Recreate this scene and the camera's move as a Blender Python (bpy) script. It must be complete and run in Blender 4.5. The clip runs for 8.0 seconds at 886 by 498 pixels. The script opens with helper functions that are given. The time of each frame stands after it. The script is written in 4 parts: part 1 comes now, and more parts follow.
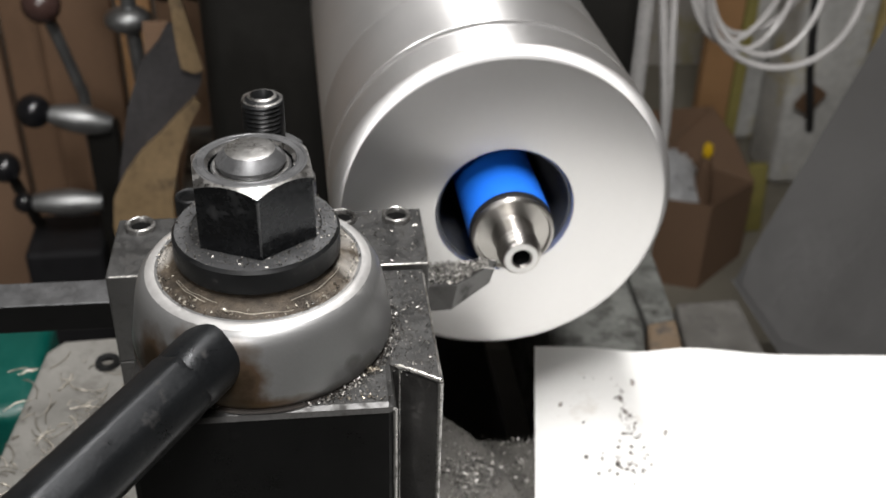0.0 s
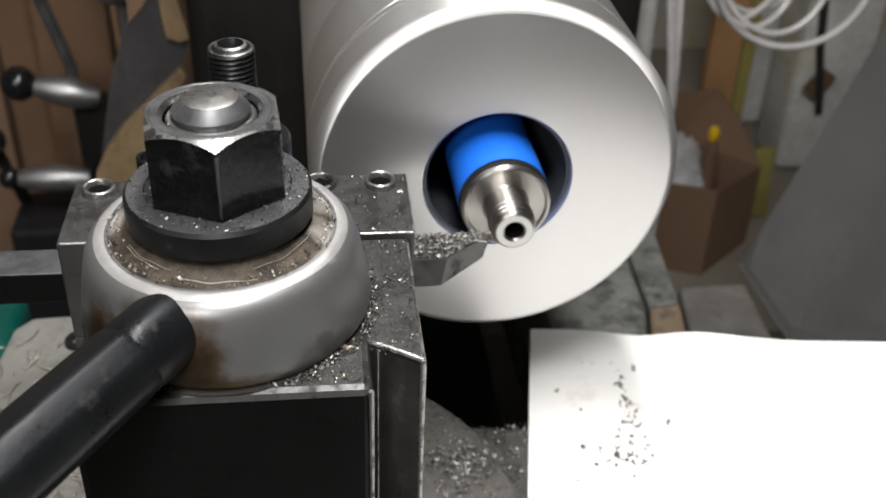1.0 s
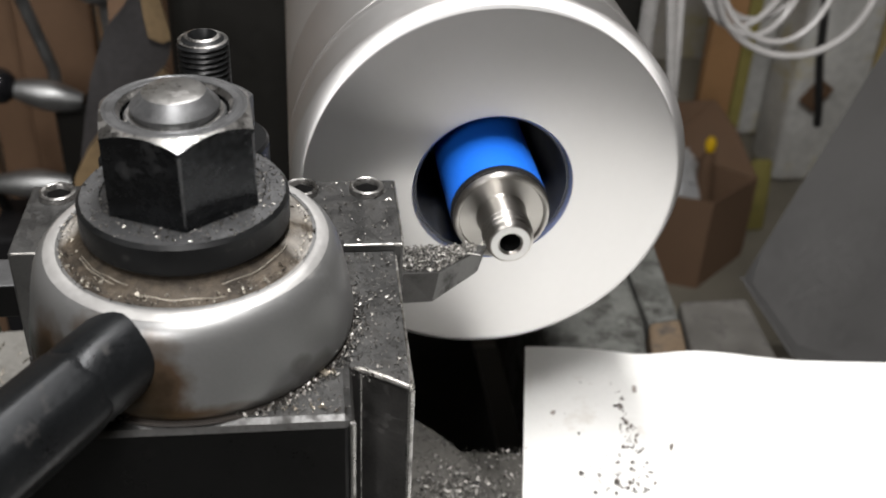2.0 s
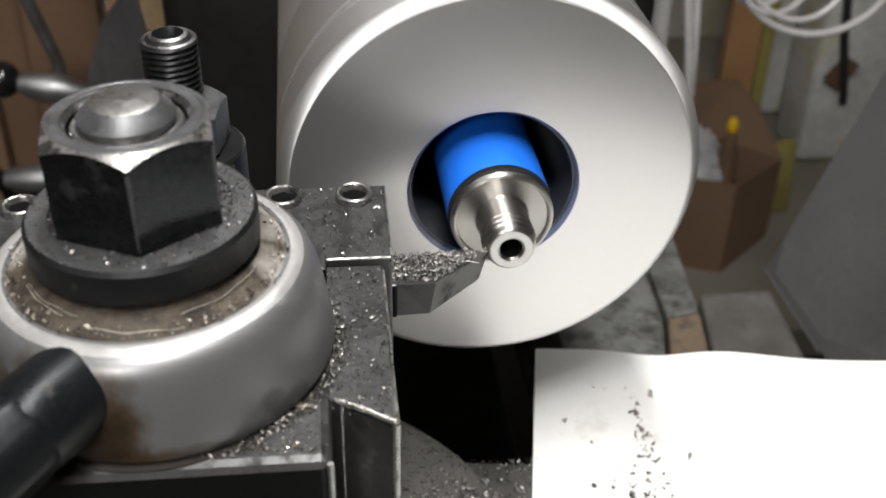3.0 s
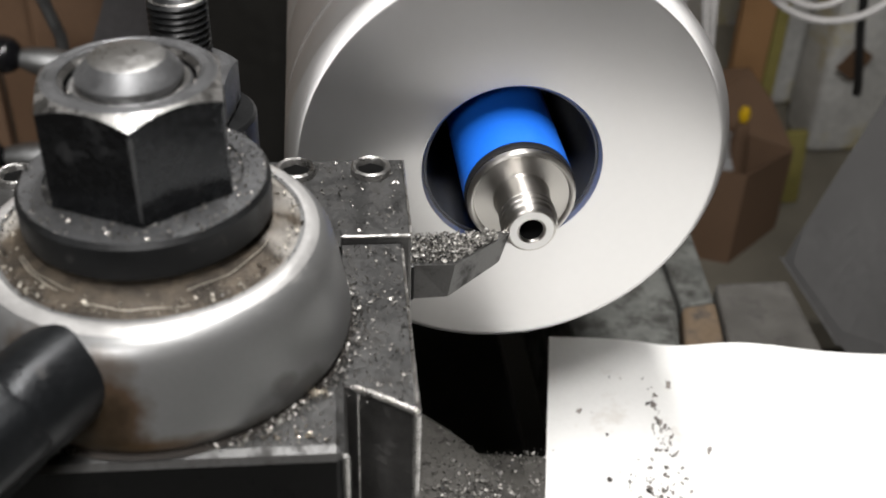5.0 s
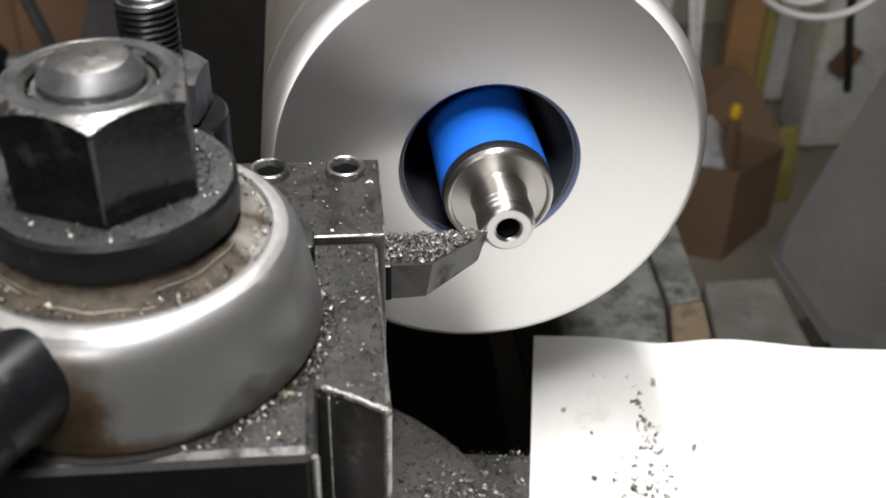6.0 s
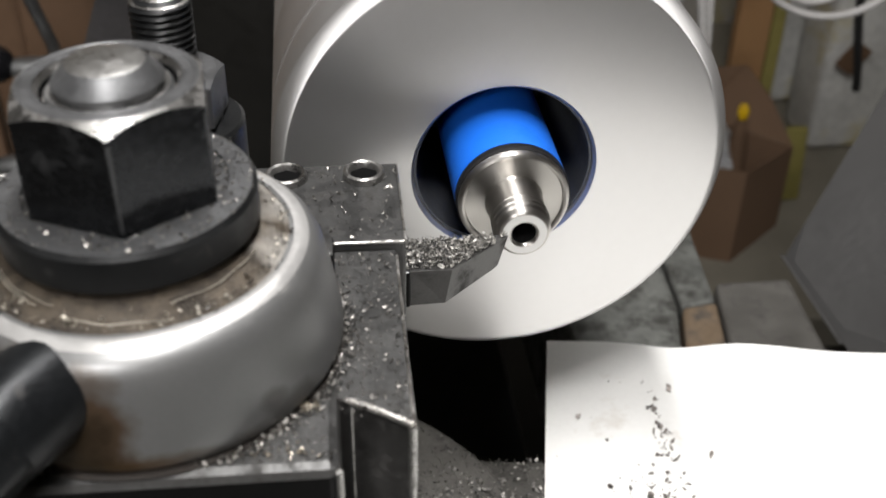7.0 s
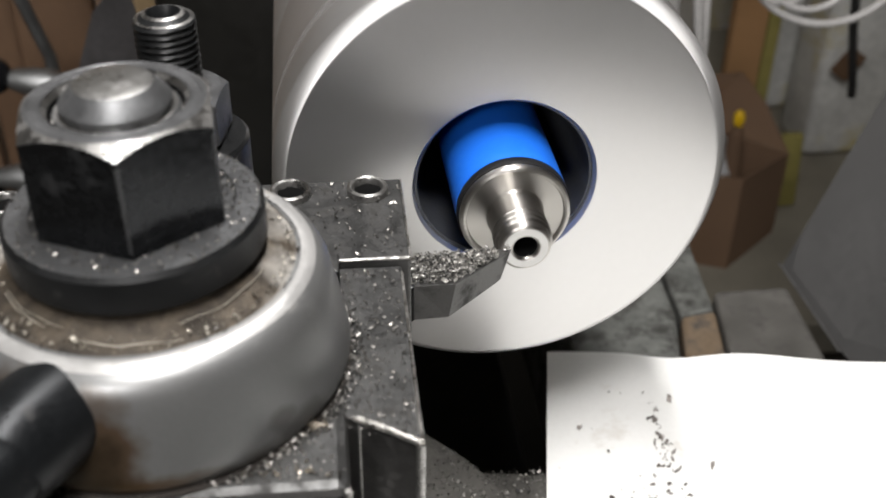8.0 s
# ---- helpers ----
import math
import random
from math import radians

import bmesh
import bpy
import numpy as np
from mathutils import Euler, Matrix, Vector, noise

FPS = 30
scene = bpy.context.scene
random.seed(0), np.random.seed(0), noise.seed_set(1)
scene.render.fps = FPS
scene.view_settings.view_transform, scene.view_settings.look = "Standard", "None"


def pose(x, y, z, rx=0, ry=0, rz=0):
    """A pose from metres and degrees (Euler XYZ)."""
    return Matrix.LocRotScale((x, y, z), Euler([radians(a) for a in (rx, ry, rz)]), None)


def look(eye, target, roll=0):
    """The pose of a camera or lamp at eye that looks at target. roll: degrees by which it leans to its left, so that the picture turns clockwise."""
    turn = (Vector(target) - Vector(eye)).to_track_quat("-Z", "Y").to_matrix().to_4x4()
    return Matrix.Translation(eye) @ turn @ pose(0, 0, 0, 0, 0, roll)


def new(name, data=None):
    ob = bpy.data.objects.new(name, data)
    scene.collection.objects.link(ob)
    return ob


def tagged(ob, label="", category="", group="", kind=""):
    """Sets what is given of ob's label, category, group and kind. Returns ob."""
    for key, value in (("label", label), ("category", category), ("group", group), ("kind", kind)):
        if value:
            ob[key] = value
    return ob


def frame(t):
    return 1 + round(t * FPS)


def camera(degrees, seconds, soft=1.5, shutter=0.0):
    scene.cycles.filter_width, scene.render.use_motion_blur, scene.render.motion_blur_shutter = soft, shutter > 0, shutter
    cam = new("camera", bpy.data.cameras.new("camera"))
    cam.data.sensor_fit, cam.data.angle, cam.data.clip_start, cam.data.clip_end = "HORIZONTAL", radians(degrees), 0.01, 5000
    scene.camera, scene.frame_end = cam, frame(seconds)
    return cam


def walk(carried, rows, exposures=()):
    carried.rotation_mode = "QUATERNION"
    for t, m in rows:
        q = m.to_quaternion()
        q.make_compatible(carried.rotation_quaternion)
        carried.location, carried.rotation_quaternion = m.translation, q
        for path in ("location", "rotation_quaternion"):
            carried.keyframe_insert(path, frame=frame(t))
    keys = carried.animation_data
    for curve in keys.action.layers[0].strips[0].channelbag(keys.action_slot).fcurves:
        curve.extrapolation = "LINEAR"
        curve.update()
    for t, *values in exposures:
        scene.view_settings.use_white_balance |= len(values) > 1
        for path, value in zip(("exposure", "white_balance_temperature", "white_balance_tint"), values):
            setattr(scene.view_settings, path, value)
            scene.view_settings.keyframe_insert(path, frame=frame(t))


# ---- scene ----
cam = camera(44.0, 8.0, soft=1.7)
cam.data.dof.use_dof = True
cam.data.dof.focus_distance = 0.245
cam.data.dof.aperture_fstop = 26
ROWS = [
    (0.0, -0.06789, -0.31112, 1.29412, 56.50, -1.34, -7.70),
    (0.5, -0.07051, -0.30263, 1.28962, 56.41, -2.13, -7.38),
    (1.0, -0.05984, -0.29183, 1.27542, 55.80, -1.72, -7.25),
    (1.5, -0.05523, -0.28124, 1.27214, 55.76, -1.64, -6.87),
    (1.7, -0.05804, -0.27765, 1.26799, 56.42, -2.45, -7.30),
    (2.8, -0.04760, -0.25555, 1.25768, 55.47, -1.22, -7.14),
    (3.0, -0.04670, -0.25258, 1.25716, 55.34, -0.98, -6.78),
    (3.5, -0.04511, -0.25054, 1.25490, 55.39, -0.89, -6.77),
    (4.0, -0.04538, -0.24938, 1.25153, 55.25, -0.97, -6.72),
    (4.5, -0.05072, -0.24486, 1.25011, 55.04, -1.26, -6.25),
    (5.0, -0.04845, -0.24145, 1.24740, 54.68, -1.64, -6.14),
    (5.2, -0.04456, -0.24222, 1.24757, 54.69, -1.46, -6.45),
    (6.3, -0.04286, -0.24039, 1.24529, 54.82, -0.94, -6.71),
    (6.5, -0.04212, -0.23821, 1.24304, 54.86, -0.74, -6.78),
    (7.0, -0.04516, -0.23631, 1.24434, 54.83, -0.80, -6.61),
    (7.5, -0.04494, -0.23316, 1.24162, 54.73, -1.07, -6.66),
    (8.0, -0.04647, -0.23548, 1.24603, 55.18, -0.66, -6.97),
]
walk(cam, [(t, pose(x, y, z, rx, ry, rz)) for t, x, y, z, rx, ry, rz in ROWS])

# ---- light ----
SPINDLE = 1.1          # height of the spindle axis over the floor


def at(x, y, z):
    """A place given in millimetres from the middle of the drum's face, in metres over the floor."""
    return Vector((x / 1000, y / 1000, SPINDLE + z / 1000))


world = bpy.data.worlds.new("workshop_air")
scene.world = world
world.use_nodes = True
world.node_tree.nodes["Background"].inputs[0].default_value = (0.75, 0.8, 0.9, 1)
world.node_tree.nodes["Background"].inputs[1].default_value = 0.012


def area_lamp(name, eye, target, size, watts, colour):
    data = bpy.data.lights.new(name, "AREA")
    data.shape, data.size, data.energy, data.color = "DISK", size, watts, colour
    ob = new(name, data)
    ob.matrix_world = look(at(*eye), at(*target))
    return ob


strip = bpy.data.lights.new("work_lamp", "AREA")
strip.shape, strip.size, strip.size_y, strip.energy, strip.color = "RECTANGLE", 0.08, 0.55, 6.9, (1.0, 0.975, 0.96)
new("work_lamp", strip).matrix_world = Matrix.Translation(at(0, -40, 640))
area_lamp("room_lamp", (-120, -700, 1150), (0, 0, 0), 0.30, 12, (1.0, 0.975, 0.96))
# Unseen fill lamp, added low at front left for the drum face.
area_lamp("fill_lamp", (-500, -1250, 700), (0, 0, 0), 0.24, 8, (1.0, 0.975, 0.96))
scene.view_settings.exposure = 0.0


# ---- materials ----
def mat(name, base, rough=0.5, metal=0.0, vary=0.25, scale=60, fine=900, bump=0.15, dirt=None, dirt_amount=0.5, dirt_scale=120, aniso=0.0, island=0.0, rough_vary=0.15, coat=0.0, spec=0.5, aniso_turn=0.0):
    """A surface with colour variation at two scales, patches of dirt, uneven gloss and fine relief. Scales are per metre."""
    m = bpy.data.materials.new(name)
    m.use_nodes = True
    nt = m.node_tree
    n, li = nt.nodes, nt.links
    b = n["Principled BSDF"]
    co = n.new("ShaderNodeTexCoord")
    big, small = n.new("ShaderNodeTexNoise"), n.new("ShaderNodeTexNoise")
    for node, s, d in ((big, scale, 5), (small, fine, 4)):
        node.inputs["Scale"].default_value, node.inputs["Detail"].default_value = s, d
        li.new(co.outputs["Object"], node.inputs["Vector"])
    mixed = n.new("ShaderNodeMix")
    mixed.data_type = "FLOAT"
    mixed.inputs[0].default_value = 0.4
    li.new(big.outputs["Fac"], mixed.inputs[2])
    li.new(small.outputs["Fac"], mixed.inputs[3])
    ramp = n.new("ShaderNodeMapRange")
    ramp.inputs["From Min"].default_value, ramp.inputs["From Max"].default_value = 0.3, 0.7
    ramp.inputs["To Min"].default_value, ramp.inputs["To Max"].default_value = 1 - vary, 1 + vary
    li.new(mixed.outputs[0], ramp.inputs["Value"])
    hue = n.new("ShaderNodeHueSaturation")
    hue.inputs["Color"].default_value = (*base, 1)
    li.new(ramp.outputs[0], hue.inputs["Value"])
    colour = hue.outputs[0]
    if island:
        geo = n.new("ShaderNodeNewGeometry")
        rr = n.new("ShaderNodeMapRange")
        rr.inputs["To Min"].default_value, rr.inputs["To Max"].default_value = 1 - island, 1 + island
        li.new(geo.outputs["Random Per Island"], rr.inputs["Value"])
        h2 = n.new("ShaderNodeHueSaturation")
        li.new(rr.outputs[0], h2.inputs["Value"])
        li.new(colour, h2.inputs["Color"])
        colour = h2.outputs[0]
    rmap = n.new("ShaderNodeMapRange")
    rmap.inputs["From Min"].default_value, rmap.inputs["From Max"].default_value = 0.3, 0.7
    rmap.inputs["To Min"].default_value, rmap.inputs["To Max"].default_value = max(0.03, rough - rough_vary), min(1, rough + rough_vary)
    li.new(mixed.outputs[0], rmap.inputs["Value"])
    gloss = rmap.outputs[0]
    if dirt:
        spots = n.new("ShaderNodeTexNoise")
        spots.inputs["Scale"].default_value, spots.inputs["Detail"].default_value, spots.inputs["Roughness"].default_value = dirt_scale, 8, 0.65
        li.new(co.outputs["Object"], spots.inputs["Vector"])
        cut = n.new("ShaderNodeMapRange")
        cut.inputs["From Min"].default_value, cut.inputs["From Max"].default_value = 0.62 - 0.3 * dirt_amount, 0.78 - 0.3 * dirt_amount
        li.new(spots.outputs["Fac"], cut.inputs["Value"])
        mx = n.new("ShaderNodeMix")
        mx.data_type = "RGBA"
        li.new(cut.outputs[0], mx.inputs["Factor"])
        li.new(colour, mx.inputs[6])
        mx.inputs[7].default_value = (*dirt, 1)
        colour = mx.outputs[2]
        if metal:
            mm = n.new("ShaderNodeMapRange")
            mm.inputs["To Min"].default_value, mm.inputs["To Max"].default_value = metal, metal * 0.25
            li.new(cut.outputs[0], mm.inputs["Value"])
            li.new(mm.outputs[0], b.inputs["Metallic"])
        rx = n.new("ShaderNodeMix")
        rx.data_type = "FLOAT"
        rx.inputs[3].default_value = 0.75
        li.new(cut.outputs[0], rx.inputs[0])
        li.new(gloss, rx.inputs[2])
        gloss = rx.outputs[0]
    elif metal:
        b.inputs["Metallic"].default_value = metal
    li.new(colour, b.inputs["Base Color"])
    li.new(gloss, b.inputs["Roughness"])
    if bump:
        bp = n.new("ShaderNodeBump")
        bp.inputs["Strength"].default_value, bp.inputs["Distance"].default_value = bump, 0.0004
        li.new(small.outputs["Fac"], bp.inputs["Height"])
        li.new(bp.outputs[0], b.inputs["Normal"])
    if aniso:
        tg = n.new("ShaderNodeTangent")
        tg.direction_type, tg.axis = "RADIAL", "Y"
        b.inputs["Anisotropic"].default_value, b.inputs["Anisotropic Rotation"].default_value = aniso, aniso_turn
        li.new(tg.outputs[0], b.inputs["Tangent"])
    b.inputs["Specular IOR Level"].default_value = spec
    if coat:
        b.inputs["Coat Weight"].default_value = coat
    return m


ALUMINIUM = mat("turned_aluminium", (0.63, 0.625, 0.62), 0.33, 0.88, 0.02, 30, 400, 0.0, aniso=0.25, rough_vary=0.02, aniso_turn=0.25)
ALU_SHELL = mat("turned_aluminium_shell", (0.84, 0.835, 0.83), 0.37, 0.9, 0.03, 30, 400, 0.0, aniso=0.92, rough_vary=0.02, aniso_turn=0.25)
ALU_RIM = mat("polished_aluminium_rim", (0.66, 0.655, 0.65), 0.5, 0.85, 0.02, 30, 400, 0.0, aniso=0.9, rough_vary=0.02)
BRIGHT_STEEL = mat("turned_steel", (0.46, 0.445, 0.42), 0.38, 1.0, 0.01, 90, 300, 0.0, aniso=0.82, rough_vary=0.01, aniso_turn=0.25)
FACED = mat("freshly_faced_steel", (0.66, 0.655, 0.64), 0.45, 0.5, 0.02, 90, 900, 0.0, rough_vary=0.02)
BLUE = mat("blue_plastic", (0.012, 0.15, 0.72), 0.42, 0.0, 0.03, 80, 700, 0.0)
BLACK_RUBBER = mat("black_rubber", (0.010, 0.010, 0.011), 0.6, 0.0, 0.2, 100, 900, 0.1, spec=0.2)
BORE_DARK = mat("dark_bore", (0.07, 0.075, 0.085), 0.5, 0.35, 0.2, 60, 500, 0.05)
CAST_CAP = mat("satin_cast_cap", (0.25, 0.252, 0.251), 0.40, 0.74, 0.07, 50, 1800, 0.06, dirt=(0.16, 0.15, 0.135), dirt_amount=0.05, dirt_scale=40, rough_vary=0.05)
CAP_TOP = mat("grimy_cap_top", (0.064, 0.050, 0.035), 0.6, 0.15, 0.6, 190, 1800, 0.8, dirt=(0.022, 0.016, 0.010), dirt_amount=0.62, dirt_scale=230)
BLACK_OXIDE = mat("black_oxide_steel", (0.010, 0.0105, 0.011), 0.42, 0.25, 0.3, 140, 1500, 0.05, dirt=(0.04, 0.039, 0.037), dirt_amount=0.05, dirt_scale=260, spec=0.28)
WORN_STEEL = mat("worn_steel", (0.30, 0.295, 0.285), 0.33, 0.95, 0.25, 160, 1500, 0.12, dirt=(0.06, 0.055, 0.05), dirt_amount=0.4, dirt_scale=240)
GROUND_STEEL = mat("ground_steel", (0.075, 0.074, 0.072), 0.42, 0.6, 0.2, 120, 1500, 0.1, dirt=(0.03, 0.029, 0.027), dirt_amount=0.3, dirt_scale=200, spec=0.3)
EDGE_STEEL = mat("bare_worn_edge", (0.55, 0.535, 0.51), 0.32, 1.0, 0.3, 300, 2000, 0.2, dirt=(0.1, 0.095, 0.09), dirt_amount=0.3, dirt_scale=320)
# Almost black for oil and for the shade on the post's front.
POST_STEEL = mat("oiled_shaded_post_steel", (0.004, 0.004, 0.004), 0.36, 0.1, 0.3, 110, 1600, 0.05, dirt=(0.008, 0.0078, 0.0075), dirt_amount=0.06, dirt_scale=260, spec=0.1)
TOP_WORN_LIT = mat("worn_lit_top_steel", (0.072, 0.072, 0.071), 0.4, 0.75, 0.35, 130, 1600, 0.2, dirt=(0.025, 0.024, 0.022), dirt_amount=0.42, dirt_scale=230)
DOVETAIL = mat("rubbed_dovetail_steel", (0.125, 0.122, 0.118), 0.38, 0.85, 0.3, 120, 1500, 0.08, dirt=(0.05, 0.048, 0.044), dirt_amount=0.15, dirt_scale=160)
WIRE = mat("pale_wire_turning", (0.36, 0.335, 0.285), 0.45, 0.6, 0.2, 300, 2000, 0.0, island=0.6)
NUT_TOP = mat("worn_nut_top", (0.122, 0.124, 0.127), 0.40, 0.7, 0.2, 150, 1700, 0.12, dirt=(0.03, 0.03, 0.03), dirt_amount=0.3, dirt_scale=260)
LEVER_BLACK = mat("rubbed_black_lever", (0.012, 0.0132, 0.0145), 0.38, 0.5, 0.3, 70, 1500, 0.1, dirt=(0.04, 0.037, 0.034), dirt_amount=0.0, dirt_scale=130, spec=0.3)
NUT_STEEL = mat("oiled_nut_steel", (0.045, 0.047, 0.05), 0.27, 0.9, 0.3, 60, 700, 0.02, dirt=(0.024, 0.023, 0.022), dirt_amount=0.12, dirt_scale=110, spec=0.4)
CHIP = mat("steel_chip", (0.36, 0.35, 0.33), 0.55, 0.75, 0.15, 500, 3000, 0.0, island=0.6)
CHIP_SOFT = mat("oily_steel_chip", (0.26, 0.25, 0.235), 0.45, 0.85, 0.15, 500, 3000, 0.0, island=0.75)
CHIP_DULL = mat("oily_steel_dust", (0.115, 0.111, 0.104), 0.55, 0.7, 0.2, 500, 3000, 0.0, island=0.8)
# Paler ring on the shoulder: lamp highlight put into the worn rim's colour.
WORN_LIT_RIM = mat("worn_cap_rim_highlight", (0.50, 0.495, 0.485), 0.42, 0.62, 0.12, 60, 900, 0.05, dirt=(0.2, 0.17, 0.13), dirt_amount=0.1, dirt_scale=130)
STRAW = mat("straw_tinted_chip", (0.40, 0.36, 0.30), 0.35, 0.85, 0.15, 500, 3000, 0.0, island=0.6)
STUD_DOME = mat("rubbed_stud_end", (0.40, 0.395, 0.385), 0.34, 0.95, 0.22, 110, 1300, 0.1, dirt=(0.13, 0.125, 0.12), dirt_amount=0.16, dirt_scale=170)
# Near-black that stands for the shade inside sockets and the bored hole.
RECESS_SHADE = mat("recess_shade_black", (0.004, 0.004, 0.004), 0.9, 0.0, 0.2, 200, 1500, 0.0, spec=0.05)
# Serves real grime crumbs and the shadow drawn round the cap foot.
GRIME_AND_SHADE = mat("dark_grime_and_shade", (0.016, 0.012, 0.009), 0.7, 0.0, 0.4, 200, 1500, 0.4)
PAPER = mat("white_paper", (0.82, 0.82, 0.80), 0.8, 0.0, 0.04, 40, 600, 0.05, dirt=(0.66, 0.63, 0.58), dirt_amount=0.12, dirt_scale=55)
PAPER_CHIP = mat("dark_swarf", (0.22, 0.20, 0.185), 0.5, 0.4, 0.3, 300, 2000, 0.1, island=0.6)
CASTING = mat("grey_painted_casting", (0.16, 0.155, 0.145), 0.5, 0.3, 0.25, 40, 700, 0.25, dirt=(0.06, 0.055, 0.05), dirt_amount=0.35, dirt_scale=60)
SLIDE = mat("oily_slide_casting", (0.125, 0.12, 0.11), 0.45, 0.4, 0.25, 50, 900, 0.3, dirt=(0.05, 0.047, 0.043), dirt_amount=0.4, dirt_scale=80)
PLATE = mat("dusty_slide_plate", (0.20, 0.195, 0.18), 0.5, 0.3, 0.25, 50, 900, 0.3, dirt=(0.09, 0.085, 0.075), dirt_amount=0.35, dirt_scale=80)
BED = mat("oily_bed_iron", (0.14, 0.144, 0.134), 0.48, 0.3, 0.5, 40, 500, 0.3, dirt=(0.035, 0.034, 0.03), dirt_amount=0.5, dirt_scale=70)
# Black that stands for the shade in the gap under drum and paper.
GAP_SHADE = mat("black_gap_shade", (0.012, 0.012, 0.012), 0.55, 0.0, 0.3, 30, 400, 0.2)
RUST = mat("rusty_block", (0.15, 0.108, 0.07), 0.6, 0.1, 0.4, 60, 600, 0.3, dirt=(0.05, 0.045, 0.04), dirt_amount=0.4, dirt_scale=60)
HEADSTOCK = mat("dark_grey_enamel", (0.007, 0.0065, 0.0055), 0.5, 0.0, 0.3, 15, 300, 0.1, spec=0.3)
GUARD_GREY = mat("grey_guard_sheet", (0.08, 0.079, 0.078), 0.45, 0.1, 0.15, 14, 250, 0.04)
SHIELD = mat("grey_shield", (0.055, 0.052, 0.053), 0.4, 0.2, 0.4, 30, 250, 0.08)
TAN = mat("tan_edge", (0.20, 0.14, 0.075), 0.5, 0.0, 0.3, 40, 300, 0.1, dirt=(0.07, 0.05, 0.03), dirt_amount=0.3, dirt_scale=50)
GREEN = mat("green_enamel", (0.0, 0.055, 0.043), 0.4, 0.0, 0.25, 40, 400, 0.1)
KNOB_BLACK = mat("black_bakelite", (0.008, 0.008, 0.009), 0.18, 0.0, 0.1, 60, 500, 0.02)
KNOB_BROWN = mat("brown_bakelite", (0.05, 0.028, 0.024), 0.22, 0.0, 0.1, 60, 500, 0.02)
CHROME = mat("satin_chrome", (0.27, 0.275, 0.275), 0.42, 0.9, 0.2, 60, 500, 0.05)
CARDBOARD = mat("cardboard", (0.165, 0.10, 0.06), 0.85, 0.0, 0.15, 12, 300, 0.1)
WOOD = mat("bare_wood", (0.34, 0.19, 0.085), 0.65, 0.0, 0.2, 14, 200, 0.1)
BROWN_BOARD = mat("brown_board", (0.125, 0.072, 0.04), 0.7, 0.0, 0.25, 10, 200, 0.1)
WALL = mat("stained_wall", (0.47, 0.445, 0.40), 0.8, 0.0, 0.2, 5, 120, 0.1, dirt=(0.36, 0.30, 0.08), dirt_amount=0.25, dirt_scale=9)
BENCH_GREY = mat("dusty_bench_top", (0.19, 0.175, 0.14), 0.8, 0.0, 0.25, 12, 200, 0.1)
CABLE = mat("white_cable", (0.44, 0.43, 0.42), 0.28, 0.0, 0.08, 40, 300, 0.03)
BLACK_CABLE = mat("black_cable", (0.02, 0.02, 0.02), 0.45, 0.0, 0.1, 40, 300, 0.03)
BAG = mat("clear_plastic_bag", (0.55, 0.56, 0.57), 0.3, 0.0, 0.15, 30, 200, 0.3)
YELLOW = mat("yellow_plastic", (0.80, 0.50, 0.01), 0.4, 0.0, 0.08, 40, 300, 0.03)
SACK_TAN = mat("tan_yellow_sack", (0.42, 0.33, 0.14), 0.75, 0.0, 0.3, 12, 120, 0.2)
SACK_WHITE = mat("white_plastic_sack", (0.52, 0.52, 0.50), 0.45, 0.0, 0.3, 10, 90, 0.3, dirt=(0.42, 0.34, 0.08), dirt_amount=0.3, dirt_scale=11)
OLIVE = mat("olive_cloth", (0.24, 0.21, 0.06), 0.8, 0.0, 0.2, 40, 300, 0.1)
FLOOR = mat("concrete_floor", (0.14, 0.13, 0.12), 0.8, 0.0, 0.2, 6, 90, 0.2)
PLASTER = mat("workshop_plaster", (0.30, 0.27, 0.23), 0.85, 0.0, 0.15, 4, 90, 0.1)


def stain_and_shade(m, spots, tint):
    """Patches of rust, grime, wear and painted shade on a material: spots are (x, y, z, half-width, half-height) in
    millimetres in the object's space.
    """
    nt = m.node_tree
    n, li = nt.nodes, nt.links
    bsdf = n["Principled BSDF"]
    co = n.new("ShaderNodeTexCoord")
    wob = n.new("ShaderNodeTexNoise")
    wob.inputs["Scale"].default_value, wob.inputs["Detail"].default_value = 160, 6
    li.new(co.outputs["Object"], wob.inputs["Vector"])
    for x, y, z, w, h in spots:
        mp = n.new("ShaderNodeMapping")
        mp.vector_type = "TEXTURE"
        mp.inputs["Location"].default_value = (x / 1000, y / 1000, z / 1000)
        mp.inputs["Scale"].default_value = (w / 1000, w / 1000, h / 1000)
        li.new(co.outputs["Object"], mp.inputs["Vector"])
        ln = n.new("ShaderNodeVectorMath")
        ln.operation = "LENGTH"
        li.new(mp.outputs[0], ln.inputs[0])
        add = n.new("ShaderNodeMath")
        add.operation = "MULTIPLY_ADD"
        li.new(wob.outputs["Fac"], add.inputs[0])
        add.inputs[1].default_value = 1.6
        li.new(ln.outputs["Value"], add.inputs[2])
        cut = n.new("ShaderNodeMapRange")
        cut.inputs["From Min"].default_value, cut.inputs["From Max"].default_value = 1.9, 1.25
        cut.inputs["To Max"].default_value = 0.85
        li.new(add.outputs[0], cut.inputs["Value"])
        mx = n.new("ShaderNodeMix")
        mx.data_type = "RGBA"
        li.new(cut.outputs[0], mx.inputs["Factor"])
        li.new(bsdf.inputs["Base Color"].links[0].from_socket, mx.inputs[6])
        mx.inputs[7].default_value = (*tint, 1)
        li.new(mx.outputs[2], bsdf.inputs["Base Color"])


